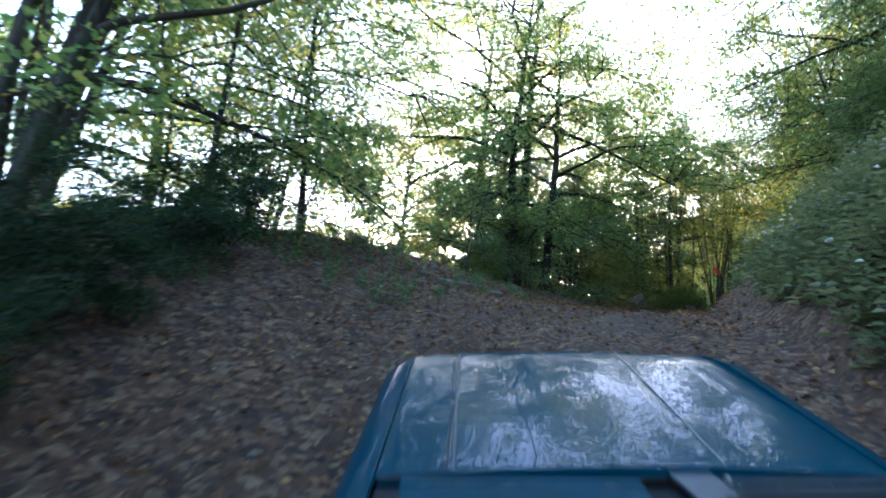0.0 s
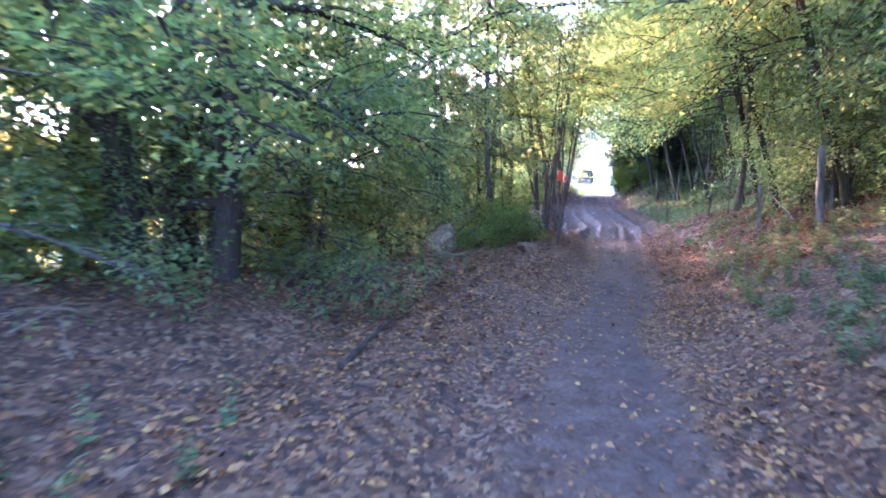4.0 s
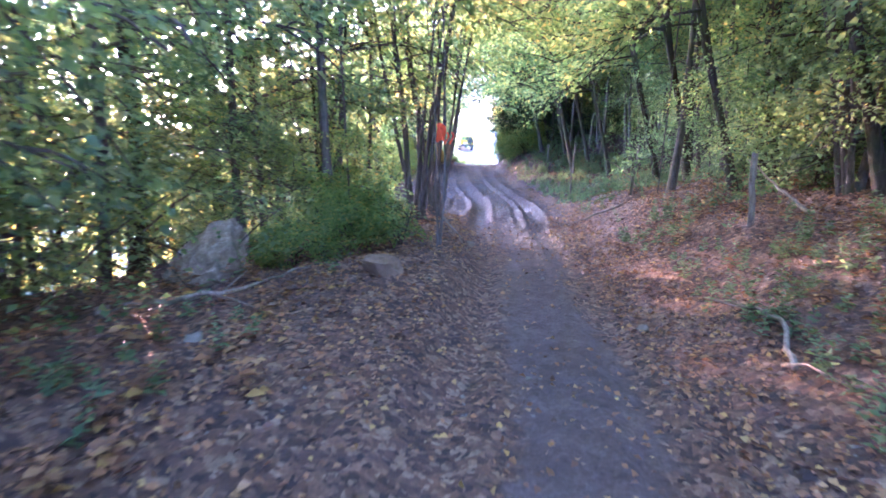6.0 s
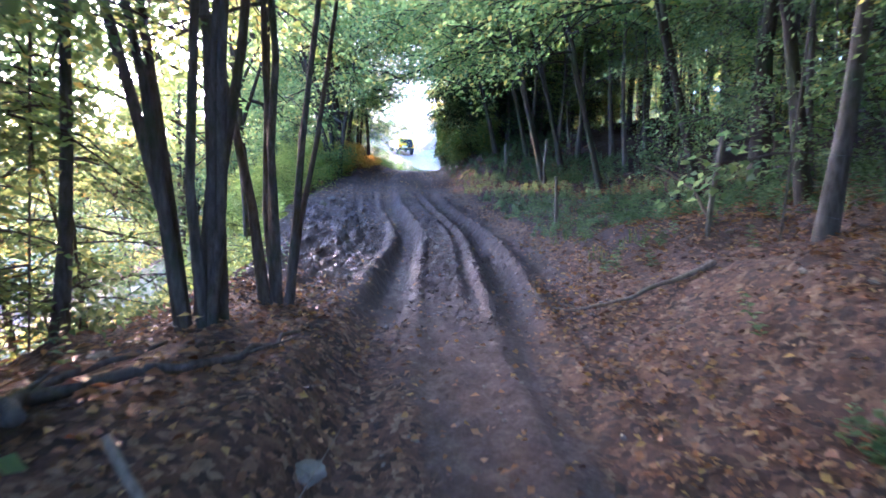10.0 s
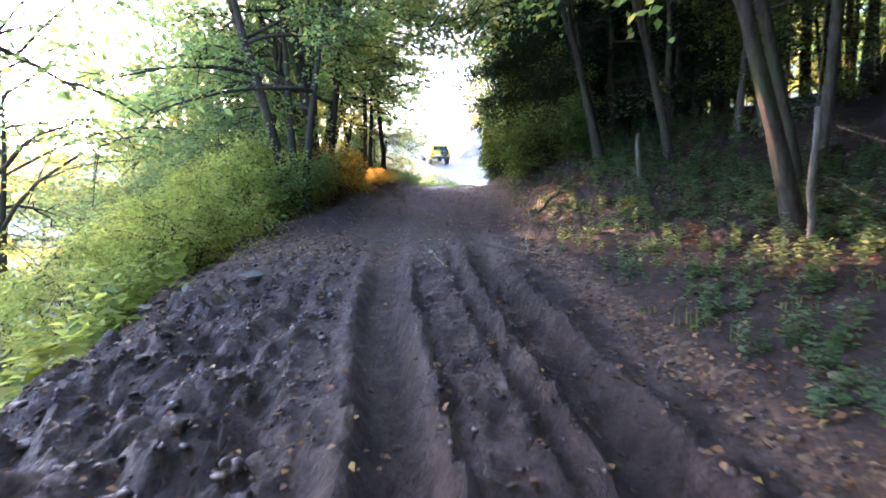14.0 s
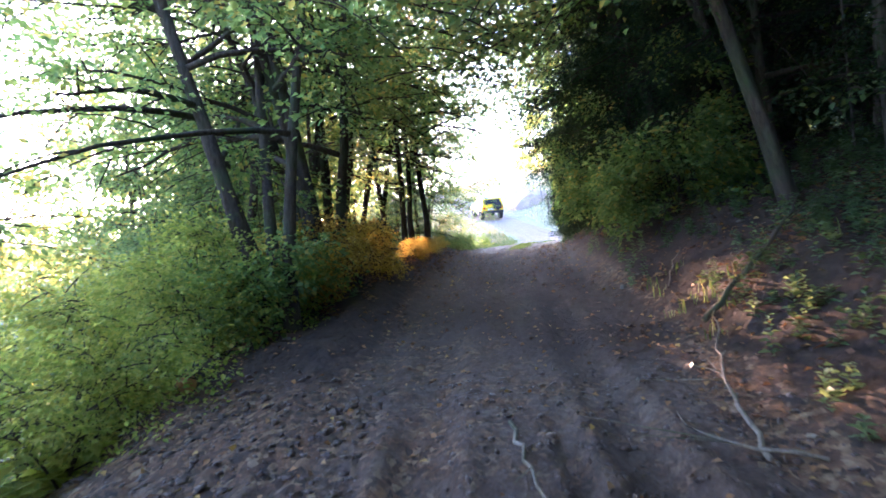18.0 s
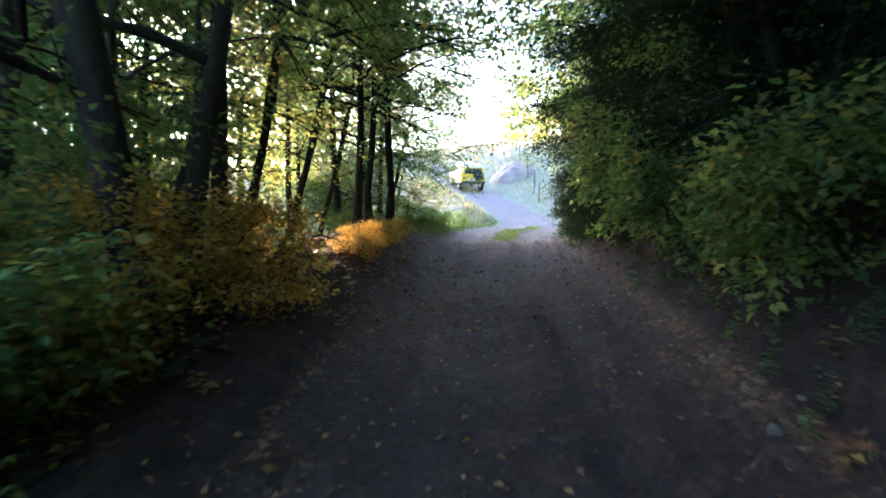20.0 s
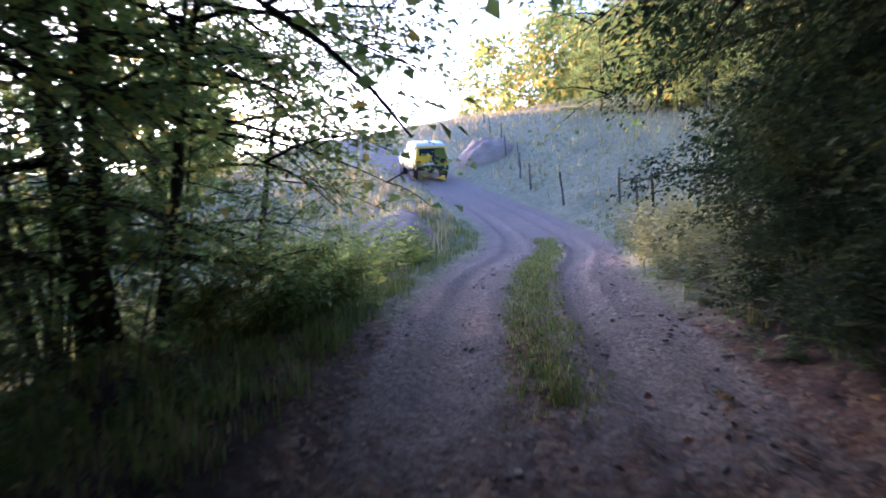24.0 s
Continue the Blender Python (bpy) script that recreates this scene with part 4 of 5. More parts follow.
# ---- small builders ----
def part(name, bm, material, parent, label=""):
    """One mesh object under a thing or under a part."""
    me = bpy.data.meshes.new(name)
    bm.normal_update()
    bm.to_mesh(me)
    bm.free()
    me.materials.append(material)
    ob = new(name, me)
    ob.parent = parent
    if label:
        ob["label"] = label
    return ob


def smooth_by_angle(ob, limit=35):
    me = ob.data
    me.polygons.foreach_set("use_smooth", [True] * len(me.polygons))
    bm = bmesh.new()
    bm.from_mesh(me)
    for e in bm.edges:
        e.smooth = len(e.link_faces) == 2 and e.calc_face_angle(0) < radians(limit)
    bm.to_mesh(me)
    bm.free()
    return ob


def box(cx, cy, cz, sx, sy, sz, bevel=0.01, turn=None):
    bm = bmesh.new()
    bmesh.ops.create_cube(bm, size=1)
    bmesh.ops.scale(bm, vec=(sx, sy, sz), verts=bm.verts)
    if bevel:
        bmesh.ops.bevel(bm, geom=list(bm.edges), offset=bevel, segments=2, affect="EDGES", profile=0.5)
    if turn is not None:
        bmesh.ops.transform(bm, matrix=turn, verts=bm.verts)
    bmesh.ops.translate(bm, vec=(cx, cy, cz), verts=bm.verts)
    return bm


def prism(profile, x0, x1, bevel=0.03, narrow=None):
    """A side profile (y, z) drawn out from x0 to x1; narrow = (from z, to z, by) pulls the sides in above a height."""
    bm = bmesh.new()
    a = [bm.verts.new((x0, y, z)) for y, z in profile]
    b = [bm.verts.new((x1, y, z)) for y, z in profile]
    n = len(profile)
    bm.faces.new(a)
    bm.faces.new(b[::-1])
    for i in range(n):
        bm.faces.new((a[i], b[i], b[(i + 1) % n], a[(i + 1) % n]))
    if narrow:
        lo, hi, by = narrow
        mid = (x0 + x1) / 2
        for v in bm.verts:
            v.co.x += (mid - v.co.x) * by * max(0, min(1, (v.co.z - lo) / (hi - lo)))
    bmesh.ops.recalc_face_normals(bm, faces=bm.faces)
    if bevel:
        bmesh.ops.bevel(bm, geom=list(bm.edges), offset=bevel, segments=3, affect="EDGES", profile=0.5)
    return bm


def lathe(profile, n=28, axis="X"):
    """A turned body from (along, radius) pairs."""
    bm = bmesh.new()
    rings = []
    for a, r in profile:
        ring = []
        for k in range(n):
            th = 2 * math.pi * k / n
            c, s = r * math.cos(th), r * math.sin(th)
            ring.append(bm.verts.new((a, c, s) if axis == "X" else (c, s, a) if axis == "Z" else (c, a, s)))
        rings.append(ring)
    for p, q in zip(rings, rings[1:]):
        for k in range(n):
            bm.faces.new((p[k], p[(k + 1) % n], q[(k + 1) % n], q[k]))
    bm.faces.new(rings[0][::-1])
    bm.faces.new(rings[-1])
    bmesh.ops.recalc_face_normals(bm, faces=bm.faces)
    return bm


def move(bm, *at):
    bmesh.ops.translate(bm, vec=at, verts=bm.verts)
    return bm


def wheel(parent, x, y, z, r=0.35, w=0.22, rim=GREY, name="wheel"):
    wh = part(name, move(lathe([(-w * 0.3, r * 0.3), (-w * 0.3, r * 0.55), (w * 0.3, r * 0.55), (w * 0.3, r * 0.3)], 20), x, y, z), BLACK, parent)
    tyre = lathe([(-w * 0.42, r * 0.56), (-w * 0.5, r * 0.72), (-w * 0.48, r * 0.93), (-w * 0.36, r), (w * 0.36, r), (w * 0.48, r * 0.93), (w * 0.5, r * 0.72), (w * 0.42, r * 0.56)], 36)
    part("tyre", move(tyre, x, y, z), RUBBER, wh, "black off-road tyre with mud on it")
    hub = lathe([(-w * 0.36, r * 0.5), (-w * 0.4, r * 0.54), (w * 0.4, r * 0.54), (w * 0.36, r * 0.5), (w * 0.28, r * 0.2), (w * 0.4, r * 0.16)], 24)
    part("rim", move(hub, x, y, z), rim, wh)
    return wh


# ---- stones ----
def stone(seed, sx, sy, sz, material=ROCK, label="grey stone bedded in the leaf litter", name="stone", detail=3):
    r = np.random.RandomState(seed)
    bm = bmesh.new()
    bmesh.ops.create_icosphere(bm, subdivisions=detail, radius=0.5)
    cuts = [Vector(r.normal(0, 1, 3)).normalized() for _ in range(14)]
    for v in bm.verts:
        p = v.co.copy()
        for c in cuts:
            over = p.dot(c) - 0.27
            if over > 0:
                p -= c * over
        p += p.normalized() * (0.12 * noise.noise(p * 3 + Vector((seed, 0, 0))) + 0.05 * noise.noise(p * 9 + Vector((seed, 5, 0))))
        v.co = Vector((p.x * sx, p.y * sy, p.z * sz)) * 1.25
    me = bpy.data.meshes.new(name)
    bm.to_mesh(me)
    bm.free()
    me.materials.append(material)
    return tagged(new(name, me), label, "stone", "stones beside the track")


def lay(ob, x, y, up=0.0, turn=0.0, tip=0.0, tilt=0.0):
    ob.matrix_basis = Matrix.Translation((x, y, gz(x, y) + up)) @ pose(0, 0, 0, tip, tilt, turn)
    return ob


lay(stone(1, 1.15, 0.5, 0.7, label="large pale tilted boulder on the bank", name="boulder", detail=4), 7.45, 19.35, 0.28, 20, 0, -28)
BROWN = plain("brown earthy rock", (0.17, 0.115, 0.07), 0.95, 0, 16, 0.45)
lay(stone(2, 0.62, 0.42, 0.5, BROWN, "brown upright rock at the foot of a bush", name="rock", detail=4), 8.95, 18.4, -0.02, 40, 10, 15)
lay(stone(3, 0.33, 0.20, 0.10, PALE, "flat pale stone slab lying in mud"), 18.95, 32.1, 0.05, 20)
lay(stone(4, 0.20, 0.17, 0.21, PALE, "pale broken stone in the mud"), 18.3, 32.45, 0.06, 70)
lay(stone(5, 0.36, 0.16, 0.10, PALE, "long flat stone at the muddy edge"), 17.85, 32.75, 0.04, 110)
lay(stone(6, 0.32, 0.22, 0.24, ROCK, "dark grey stone block in the mud"), 18.55, 31.9, 0.05, 30)
lay(stone(7, 0.16, 0.12, 0.1, PALE), 6.85, 17.6, 0.03)
lay(stone(8, 0.2, 0.15, 0.12, PALE), 11.94, 20.57, 0.04)
lay(stone(9, 0.18, 0.12, 0.1, PALE), 10.8, 16.45, 0.03)
lay(stone(10, 0.39, 0.24, 0.13, PALE, "flat pale stone among fallen leaves"), 0.29, 8.6, 0.04, 150)
lay(stone(11, 0.35, 0.24, 0.14, PALE, "flat pale stone among fallen leaves"), 0.05, 7.9, 0.04, 20)
lay(stone(12, 0.32, 0.22, 0.11, PALE, "flat pale stone among fallen leaves"), -0.25, 8.0, 0.04, 70)
lay(stone(13, 0.21, 0.19, 0.13), 0.25, 9.1, 0.03, 30)
lay(stone(14, 0.24, 0.16, 0.11, PALE), -0.1, 9.3, 0.04, 140)
lay(stone(15, 0.45, 0.3, 0.3, ROCK, "dark stone at the top of the bank"), -0.9, 9.7, 0.06, 10)
lay(stone(16, 0.5, 0.3, 0.3, ROCK, "dark stone at the top of the bank"), -1.5, 8.9, 0.06, 60)
lay(stone(17, 0.25, 0.3, 0.5, PALE, "upright pale rock in the cut bank", name="rock"), 5.95, 9.65, 0.15, 15, 12)
lay(stone(18, 0.21, 0.16, 0.11, PALE), 0.9, 8.1, 0.03, 15)
lay(stone(19, 0.14, 0.12, 0.09), 0.62, 8.9, 0.03)
r4 = np.random.RandomState(44)
for k in range(46):
    s = r4.uniform(4, 50)
    side = r4.choice([-1, 1])
    x, y = at_track(s, side * r4.uniform(1.6, 3.6) + 0.2)
    q = r4.uniform(0.06, 0.2)
    lay(stone(60 + k, q, q * 0.8, q * 0.55, PALE if r4.rand() < 0.5 else ROCK, "small stone at the track's edge", detail=1), x, y, q * 0.1, r4.uniform(0, 360))


SOIL = plain("bare reddish soil", (0.3, 0.22, 0.15), 0.95, 0, 9, 0.35)


def mound(x, y, sx, sy, h, turn, label, seed):
    bm = bmesh.new()
    bmesh.ops.create_grid(bm, x_segments=36, y_segments=28, size=1)
    ca, sa = math.cos(turn), math.sin(turn)
    for v in bm.verts:
        q = max(0.0, 1 - v.co.x ** 2 - v.co.y ** 2)
        lx, ly = v.co.x * sx, v.co.y * sy
        wx, wy = x + lx * ca - ly * sa, y + lx * sa + ly * ca
        lump = noise.noise(Vector((wx * 1.7, wy * 1.7, seed))) * 0.3 + noise.noise(Vector((wx * 5, wy * 5, seed))) * 0.12
        v.co = Vector((wx, wy, gz(wx, wy) - 0.12 + h * q ** 0.8 * (1 + lump) + (0.0 if q else -0.3)))
    me = bpy.data.meshes.new("earth_mound")
    bm.to_mesh(me)
    bm.free()
    me.materials.append(SOIL)
    me.polygons.foreach_set("use_smooth", [True] * len(me.polygons))
    tagged(new("earth_mound", me), label, "earth mound", "mounds on the hill")


mound(*at_track(79.0, 4.6), 2.6, 1.7, 0.9, 0.6, "bare pinkish earth mound beside the hill road", 1)
mound(*at_track(63.0, -3.4), 2.6, 1.1, 0.5, 1.1, "brown eroded bank above the bend", 2)


# ---- dead wood ----
def branch(points, r0, material=STICK, label="bare dead branch lying on the ground", name="dead_branch", forks=0, seed=0):
    """Points as (x, y, height over the ground)."""
    r = np.random.RandomState(seed)
    p = np.array([(x, y, gz(x, y) + h) for x, y, h in points])
    p = spline(p, 0.12)
    p[1:-1] += r.normal(0, 0.012, (len(p) - 2, 3))
    rad = r0 * (1 - 0.75 * np.linspace(0, 1, len(p)))
    pieces = [tube(p, rad, 7)]
    for k in range(forks):
        i = int(len(p) * r.uniform(0.3, 0.85))
        d = (p[min(i + 1, len(p) - 1)] - p[i - 1])
        d /= np.linalg.norm(d)
        d = d + r.normal(0, 0.55, 3)
        d[2] = abs(d[2]) * 0.5
        q = p[i] + np.outer(np.linspace(0, r.uniform(0.2, 0.5), 5), d)
        pieces.append(tube(q, rad[i] * 0.6 * (1 - 0.7 * np.linspace(0, 1, 5)), 5))
    V, F = join(pieces)
    return tagged(new(name, mesh(name, V, F, material)), label, "branch", "dead wood")


branch([(21.55, 31.8, 0.03), (21.2, 31.2, 0.06), (20.86, 30.5, 0.04)], 0.018, STICK, "pale stick lying across the mud", "stick", 1, 1)
branch([(22.2, 30.4, 0.04), (22.9, 31.0, 0.1), (23.9, 31.6, 0.12)], 0.018, STICK, "pale branched stick at the foot of the bank", "stick", 4, 2)
branch([(22.4, 30.2, 0.02), (22.1, 30.7, 0.08), (22.3, 31.0, 0.05)], 0.013, STICK, "pale broken stick at the foot of the bank", "stick", 2, 3)
branch([(23.7, 31.6, 0.1), (24.6, 31.3, 0.14), (25.6, 31.5, 0.2)], 0.03, BARK_DARK, "dark fallen branch on the bank", forks=2, seed=4)
branch([(5.45, 8.65, 0.05), (5.65, 8.95, 0.32), (5.95, 9.35, 0.62)], 0.06, STICK, "bleached broken log leaning on the cut bank", "log", 0, 5)
branch([(11.1, 20.3, 0.3), (11.2, 20.1, 0.12), (11.4, 20.0, 0.02), (11.55, 20.2, 0.0)], 0.02, STICK, "curved exposed root at the track's edge", "root", 1, 6)
branch([(10.4, 21.2, 0.1), (11.2, 21.3, 0.05), (12.0, 21.5, 0.06), (12.6, 21.9, 0.02)], 0.045, BARK, "exposed root running down the bank", "root", 2, 7)
branch([(10.9, 20.8, 0.15), (11.0, 21.4, 0.04), (11.7, 21.9, 0.04)], 0.04, BARK, "exposed root under the coppiced stems", "root", 1, 8)
branch([(15.9, 20.2, 0.05), (15.3, 20.8, 0.06), (15.1, 21.4, 0.03)], 0.03, STICK, "pale stick on the leaf litter", "stick", 2, 9)
branch([(13.4, 15.9, 0.05), (13.7, 16.4, 0.3), (13.9, 16.9, 0.75)], 0.03, STICK, "dead stick leaning by a fence post", "stick", 1, 10)
branch([(17.2, 20.7, 0.02), (17.0, 20.9, 0.5), (16.7, 21.3, 0.95)], 0.025, STICK, "thin dead stick leaning on the bank", "stick", 0, 11)
branch([(10.2, 14.9, 0.04), (10.8, 15.3, 0.12), (11.5, 16.2, 0.06)], 0.025, STICK, "thin dead stick on the stony verge", "stick", 2, 12)
branch([(6.3, 18.4, 0.08), (7.2, 18.3, 0.12), (8.4, 18.9, 0.1)], 0.03, STICK, "fallen stick below the boulder", "stick", 2, 13)
branch([(4.0, 13.6, 0.03), (4.7, 14.6, 0.05), (5.2, 15.2, 0.02)], 0.035, BARK_DARK, "dark stick in the leaf litter", "stick", 1, 14)
r5 = np.random.RandomState(55)
for k in range(26):
    s, d = r5.uniform(12, 50), r5.choice([-1, 1]) * r5.uniform(1.8, 5.0)
    x, y = at_track(s, d)
    a, ln = r5.uniform(0, 6.28), r5.uniform(0.4, 1.3)
    dx, dy = math.cos(a) * ln, math.sin(a) * ln
    branch([(x, y, 0.03), (x + dx * 0.5, y + dy * 0.5, 0.07), (x + dx, y + dy, 0.04)], r5.uniform(0.008, 0.02), STICK, "thin fallen stick on the leaves", "stick", 1, 100 + k)
CUT = plain("fresh cut wood", (0.42, 0.22, 0.08), 0.8, 0, 40, 0.3)
log = tagged(new("log"), "short sawn log with an orange cut end in the mud", "log")
zl = gz(19.85, 34.4) + 0.06
ends = np.array([(19.78, 34.2, zl), (19.9, 34.45, zl + 0.03), (20.05, 34.75, zl + 0.02)])
for piece, pts, rad, mat in (("bark", ends, [0.1, 0.105, 0.1], BARK), ("cut_end", [ends[0] - (ends[1] - ends[0]) * 0.02, ends[0] + (ends[1] - ends[0]) * 0.05], [0.092, 0.092], CUT)):
    new(piece, mesh(piece, *tube(pts, rad, 14), mat)).parent = log


# ---- fences ----
def post(x, y, h, lean_x=0.0, lean_y=0.0, r=0.05, seed=0):
    rr = np.random.RandomState(seed)
    z = gz(x, y)
    n = 7
    u = np.linspace(0, 1, n)
    p = np.stack([x + lean_x * u * h, y + lean_y * u * h, z - 0.3 + (h + 0.3) * u], 1) + rr.normal(0, 0.008, (n, 3))
    V, F = tube(p, r * (1.05 - 0.15 * u) * rr.uniform(0.93, 1.07, n), 9)
    tagged(new("fence_post", mesh("fence_post", V, F, POST)), "weathered grey wooden fence post", "fence post", "fence posts along the wood")
    return p[-1]


tops = [post(8.4, 10.2, 1.1, 0.05, 0, 0.05, 1), post(12.05, 14.7, 1.3, 0.05, 0.03, 0.06, 2), post(13.2, 16.5, 0.9, 0.02, 0.05, 0.04, 3), post(16.7, 20.6, 1.15, 0.16, -0.05, 0.03, 4),
        post(18.45, 23.75, 1.0, 0.03, 0.02, 0.03, 5), post(22.7, 27.2, 1.3, 0.07, -0.03, 0.035, 6), post(24.4, 30.0, 0.75, 0.0, 0.04, 0.035, 7), post(28.0, 34.0, 1.2, 0.02, 0.0, 0.05, 8)]


def wire(a, b, drop, seed):
    a, b = np.array(a), np.array(b)
    u = np.linspace(0, 1, 9)
    p = a + np.outer(u, b - a)
    p[:, 2] -= drop + 0.12 * 4 * u * (1 - u)
    tagged(new("fence_wire", mesh("fence_wire", *tube(p, [0.002] * 9, 4), BLACK)), "thin slack wire strung between fence posts", "wire", "fence wires")


for i in range(1, len(tops) - 1):
    wire(tops[i], tops[i + 1], 0.12, i)
    wire(tops[i], tops[i + 1], 0.6, i)
for k, (x, y) in enumerate(((39.8, 46.4), (41.2, 47.6), (43.2, 49.4), (43.0, 51.4), (44.9, 54.5), (46.0, 56.0), (47.4, 57.3), (49.2, 59.8), (51.3, 62.1), (53.6, 65.2), (56.4, 68.6), (38.0, 44.4))):
    post(x, y, 1.15, (k % 3 - 1) * 0.06, (k % 2) * 0.05, 0.04, 20 + k)
# orange marker tied to a sapling
put_xy(T_SAPLING, 10.4, 19.42, 0.7, 1.0)
mx, my = 10.4, 19.42
mz = gz(mx, my) + 1.6
bm = bmesh.new()
cols = []
for i in range(13):
    th = 2 * math.pi * i / 12
    col = [bm.verts.new((mx + (0.058 + 0.015 * math.sin(3 * th + j)) * math.cos(th), my + (0.058 + 0.015 * math.sin(3 * th + j)) * math.sin(th), mz + 0.055 * j - 0.12 + 0.02 * math.sin(2 * th))) for j in range(5)]
    cols.append(col)
for a, b in zip(cols, cols[1:]):
    for j in range(4):
        bm.faces.new((a[j], b[j], b[j + 1], a[j + 1]))
for w in range(2):
    strip = [[bm.verts.new((mx + 0.07 + 0.05 * w + 0.03 * math.sin(i), my - 0.06 - 0.05 * w + k * 0.035, mz - 0.032 * i)) for k in range(2)] for i in range(6)]
    for a, b in zip(strip, strip[1:]):
        bm.faces.new((a[0], a[1], b[1], b[0]))
me = bpy.data.meshes.new("marker_cloth")
bm.to_mesh(me)
bm.free()
me.materials.append(ORANGE)
tagged(new("marker_cloth", me), "orange cloth marker tied round a sapling", "marker")
bpy.data.objects["marker_cloth"].modifiers.new("thickness", "SOLIDIFY").thickness = 0.004


# ---- the dark teal car that stands at the start ----
def teal_car():
    car = tagged(new("off_road_car"), "dark teal off-road car with a dusty bonnet on the track", "car")
    car.matrix_basis = row_pose(*PATH[0][1:]) @ pose(0, 0, 0, -82)
    H = -0.78

    def skin(xs, ys, z, material, name, label="", thick=0.03):
        bm = bmesh.new()
        g = [[bm.verts.new((x(v) if callable(x) else x, y, z(x(v) if callable(x) else x, y))) for x in xs] for v, y in ((yy, yy) for yy in ys)]
        for a, b in zip(g, g[1:]):
            for i in range(len(xs) - 1):
                bm.faces.new((a[i], a[i + 1], b[i + 1], b[i]))
        ob = part(name, bm, material, car, label)
        sol = ob.modifiers.new("thickness", "SOLIDIFY")
        sol.thickness, sol.offset = thick, -1
        return smooth_by_angle(ob, 25)

    def bonnet_z(x, y):
        u = (x - 0.51) / 0.68
        v = (y - 1.2) / 1.1
        z = H + 0.02 * (1 - u * u) - 0.02 * v * v
        z += 0.004 * (1 if -0.69 < u < 0.32 + 0.08 * (1 - v) else 0)
        return z - 0.04 * max(0, abs(u) - 0.93) * 3 - 0.09 * max(0, v - 0.93) ** 1.2 * 8
    left = lambda y: -0.185 + 0.065 * (y - 1.2) / 1.1
    xs = [left] + [(lambda y, k=k: left(y) + (1.2 - left(y) - 0.0) * k) for k in (0.01, 0.03, 0.145, 0.15, 0.156, 0.25, 0.35, 0.45, 0.55, 0.62, 0.668, 0.672, 0.676, 0.75, 0.85, 0.93, 0.97, 1.0)]
    ys = [1.27, 1.29, 1.36, 1.45, 1.6, 1.75, 1.9, 2.05, 2.18, 2.25, 2.29, 2.31]
    bonnet = skin(xs, ys, bonnet_z, TEAL, "bonnet", "dusty dark teal bonnet with two creases")
    for sgn, x0 in ((-1, -0.186), (1, 1.199)):
        bm = bmesh.new()
        prof = [(0.0, H - 0.005), (0.05, H - 0.015), (0.10, H - 0.05), (0.125, H - 0.12), (0.13, H - 0.3), (0.12, H - 0.5)]
        rows = []
        for y in (1.02, 1.2, 1.5, 1.8, 2.1, 2.25, 2.34):
            sh = 0.065 * (y - 1.2) / 1.1 * (1 if sgn < 0 else 0) - 0.06 * max(0, y - 2.2) / 0.14 * (1 if sgn > 0 else -1)
            rows.append([bm.verts.new((x0 + sgn * (dx + 0.003) + sh, y, z - 0.05 * max(0, y - 2.2) / 0.14)) for dx, z in prof])
        for a, b in zip(rows, rows[1:]):
            for i in range(len(prof) - 1):
                bm.faces.new((a[i], a[i + 1], b[i + 1], b[i]))
        bmesh.ops.recalc_face_normals(bm, faces=bm.faces)
        f = part("fender", bm, TEAL, car, "rounded front wing")
        f.modifiers.new("thickness", "SOLIDIFY").thickness = 0.015
        smooth_by_angle(f, 50)
        part("headlight", box(x0 + sgn * -0.06, 2.34, H - 0.22, 0.2, 0.05, 0.16, 0.02), GLASS, car)
        part("side_panel", prism([(1.0, H - 0.52), (1.0, H - 0.08), (-1.9, H - 0.04), (-1.95, H - 0.5)], x0 + sgn * 0.03, x0 + sgn * 0.13, 0.02), TEAL, car)
        part("side_window", prism([(0.85, H - 0.06), (0.02, -0.22), (-1.8, -0.2), (-1.88, H - 0.03)], x0 + sgn * 0.01, x0 + sgn * 0.05, 0.008), GLASS, car)
        part("windscreen_pillar", prism([(1.06, H - 0.04), (0.98, H - 0.04), (-0.06, -0.2), (-0.02, -0.16)], x0 - 0.03, x0 + 0.04, 0.008), TEAL, car)
        for y in (1.72, -1.25):
            wheel(car, x0 + sgn * 0.0, y, -1.34, 0.36, 0.22)
    part("grille", box(0.51, 2.33, H - 0.23, 1.0, 0.05, 0.2, 0.015), BLACK, car)
    part("front_bumper", box(0.51, 2.42, H - 0.45, 1.62, 0.16, 0.17, 0.04), BLACK, car, "black plastic bumper")
    # dark shut line, and pale strips painted as the creases' bright edges
    for name, k, wide, mat in (("crease_groove", 0.136, 0.007, BLACK), ("crease_ridge", 0.15, 0.012, TRIM), ("crease_ridge", 0.672, 0.006, GREY)):
        bm = bmesh.new()
        last = None
        for y in np.linspace(1.28, 2.29, 14):
            xx = left(y) + (1.2 - left(y)) * k
            cut = [bm.verts.new((xx + e * wide * 0.5, y, max(bonnet_z(xx - 0.01, y), bonnet_z(xx + 0.01, y)) + h)) for e, h in ((-1, -0.004), (-0.5, 0.003), (0.5, 0.003), (1, -0.004))]
            for i in range(3):
                if last:
                    bm.faces.new((last[i], last[i + 1], cut[i + 1], cut[i]))
            last = cut
        part(name, bm, mat, bonnet)
    # black panel gives the shade of the openings between the slats
    part("cowl", box(0.51, 1.16, H - 0.04, 1.38, 0.2, 0.03, 0.008), BLACK, car, "vent panel below the windscreen, black as the shade between slats")
    for k in range(3):
        part("vent_slat", box(0.2, 1.24 - 0.034 * k, H + 0.0, 0.62, 0.01, 0.01, 0.002), SLAT, car)
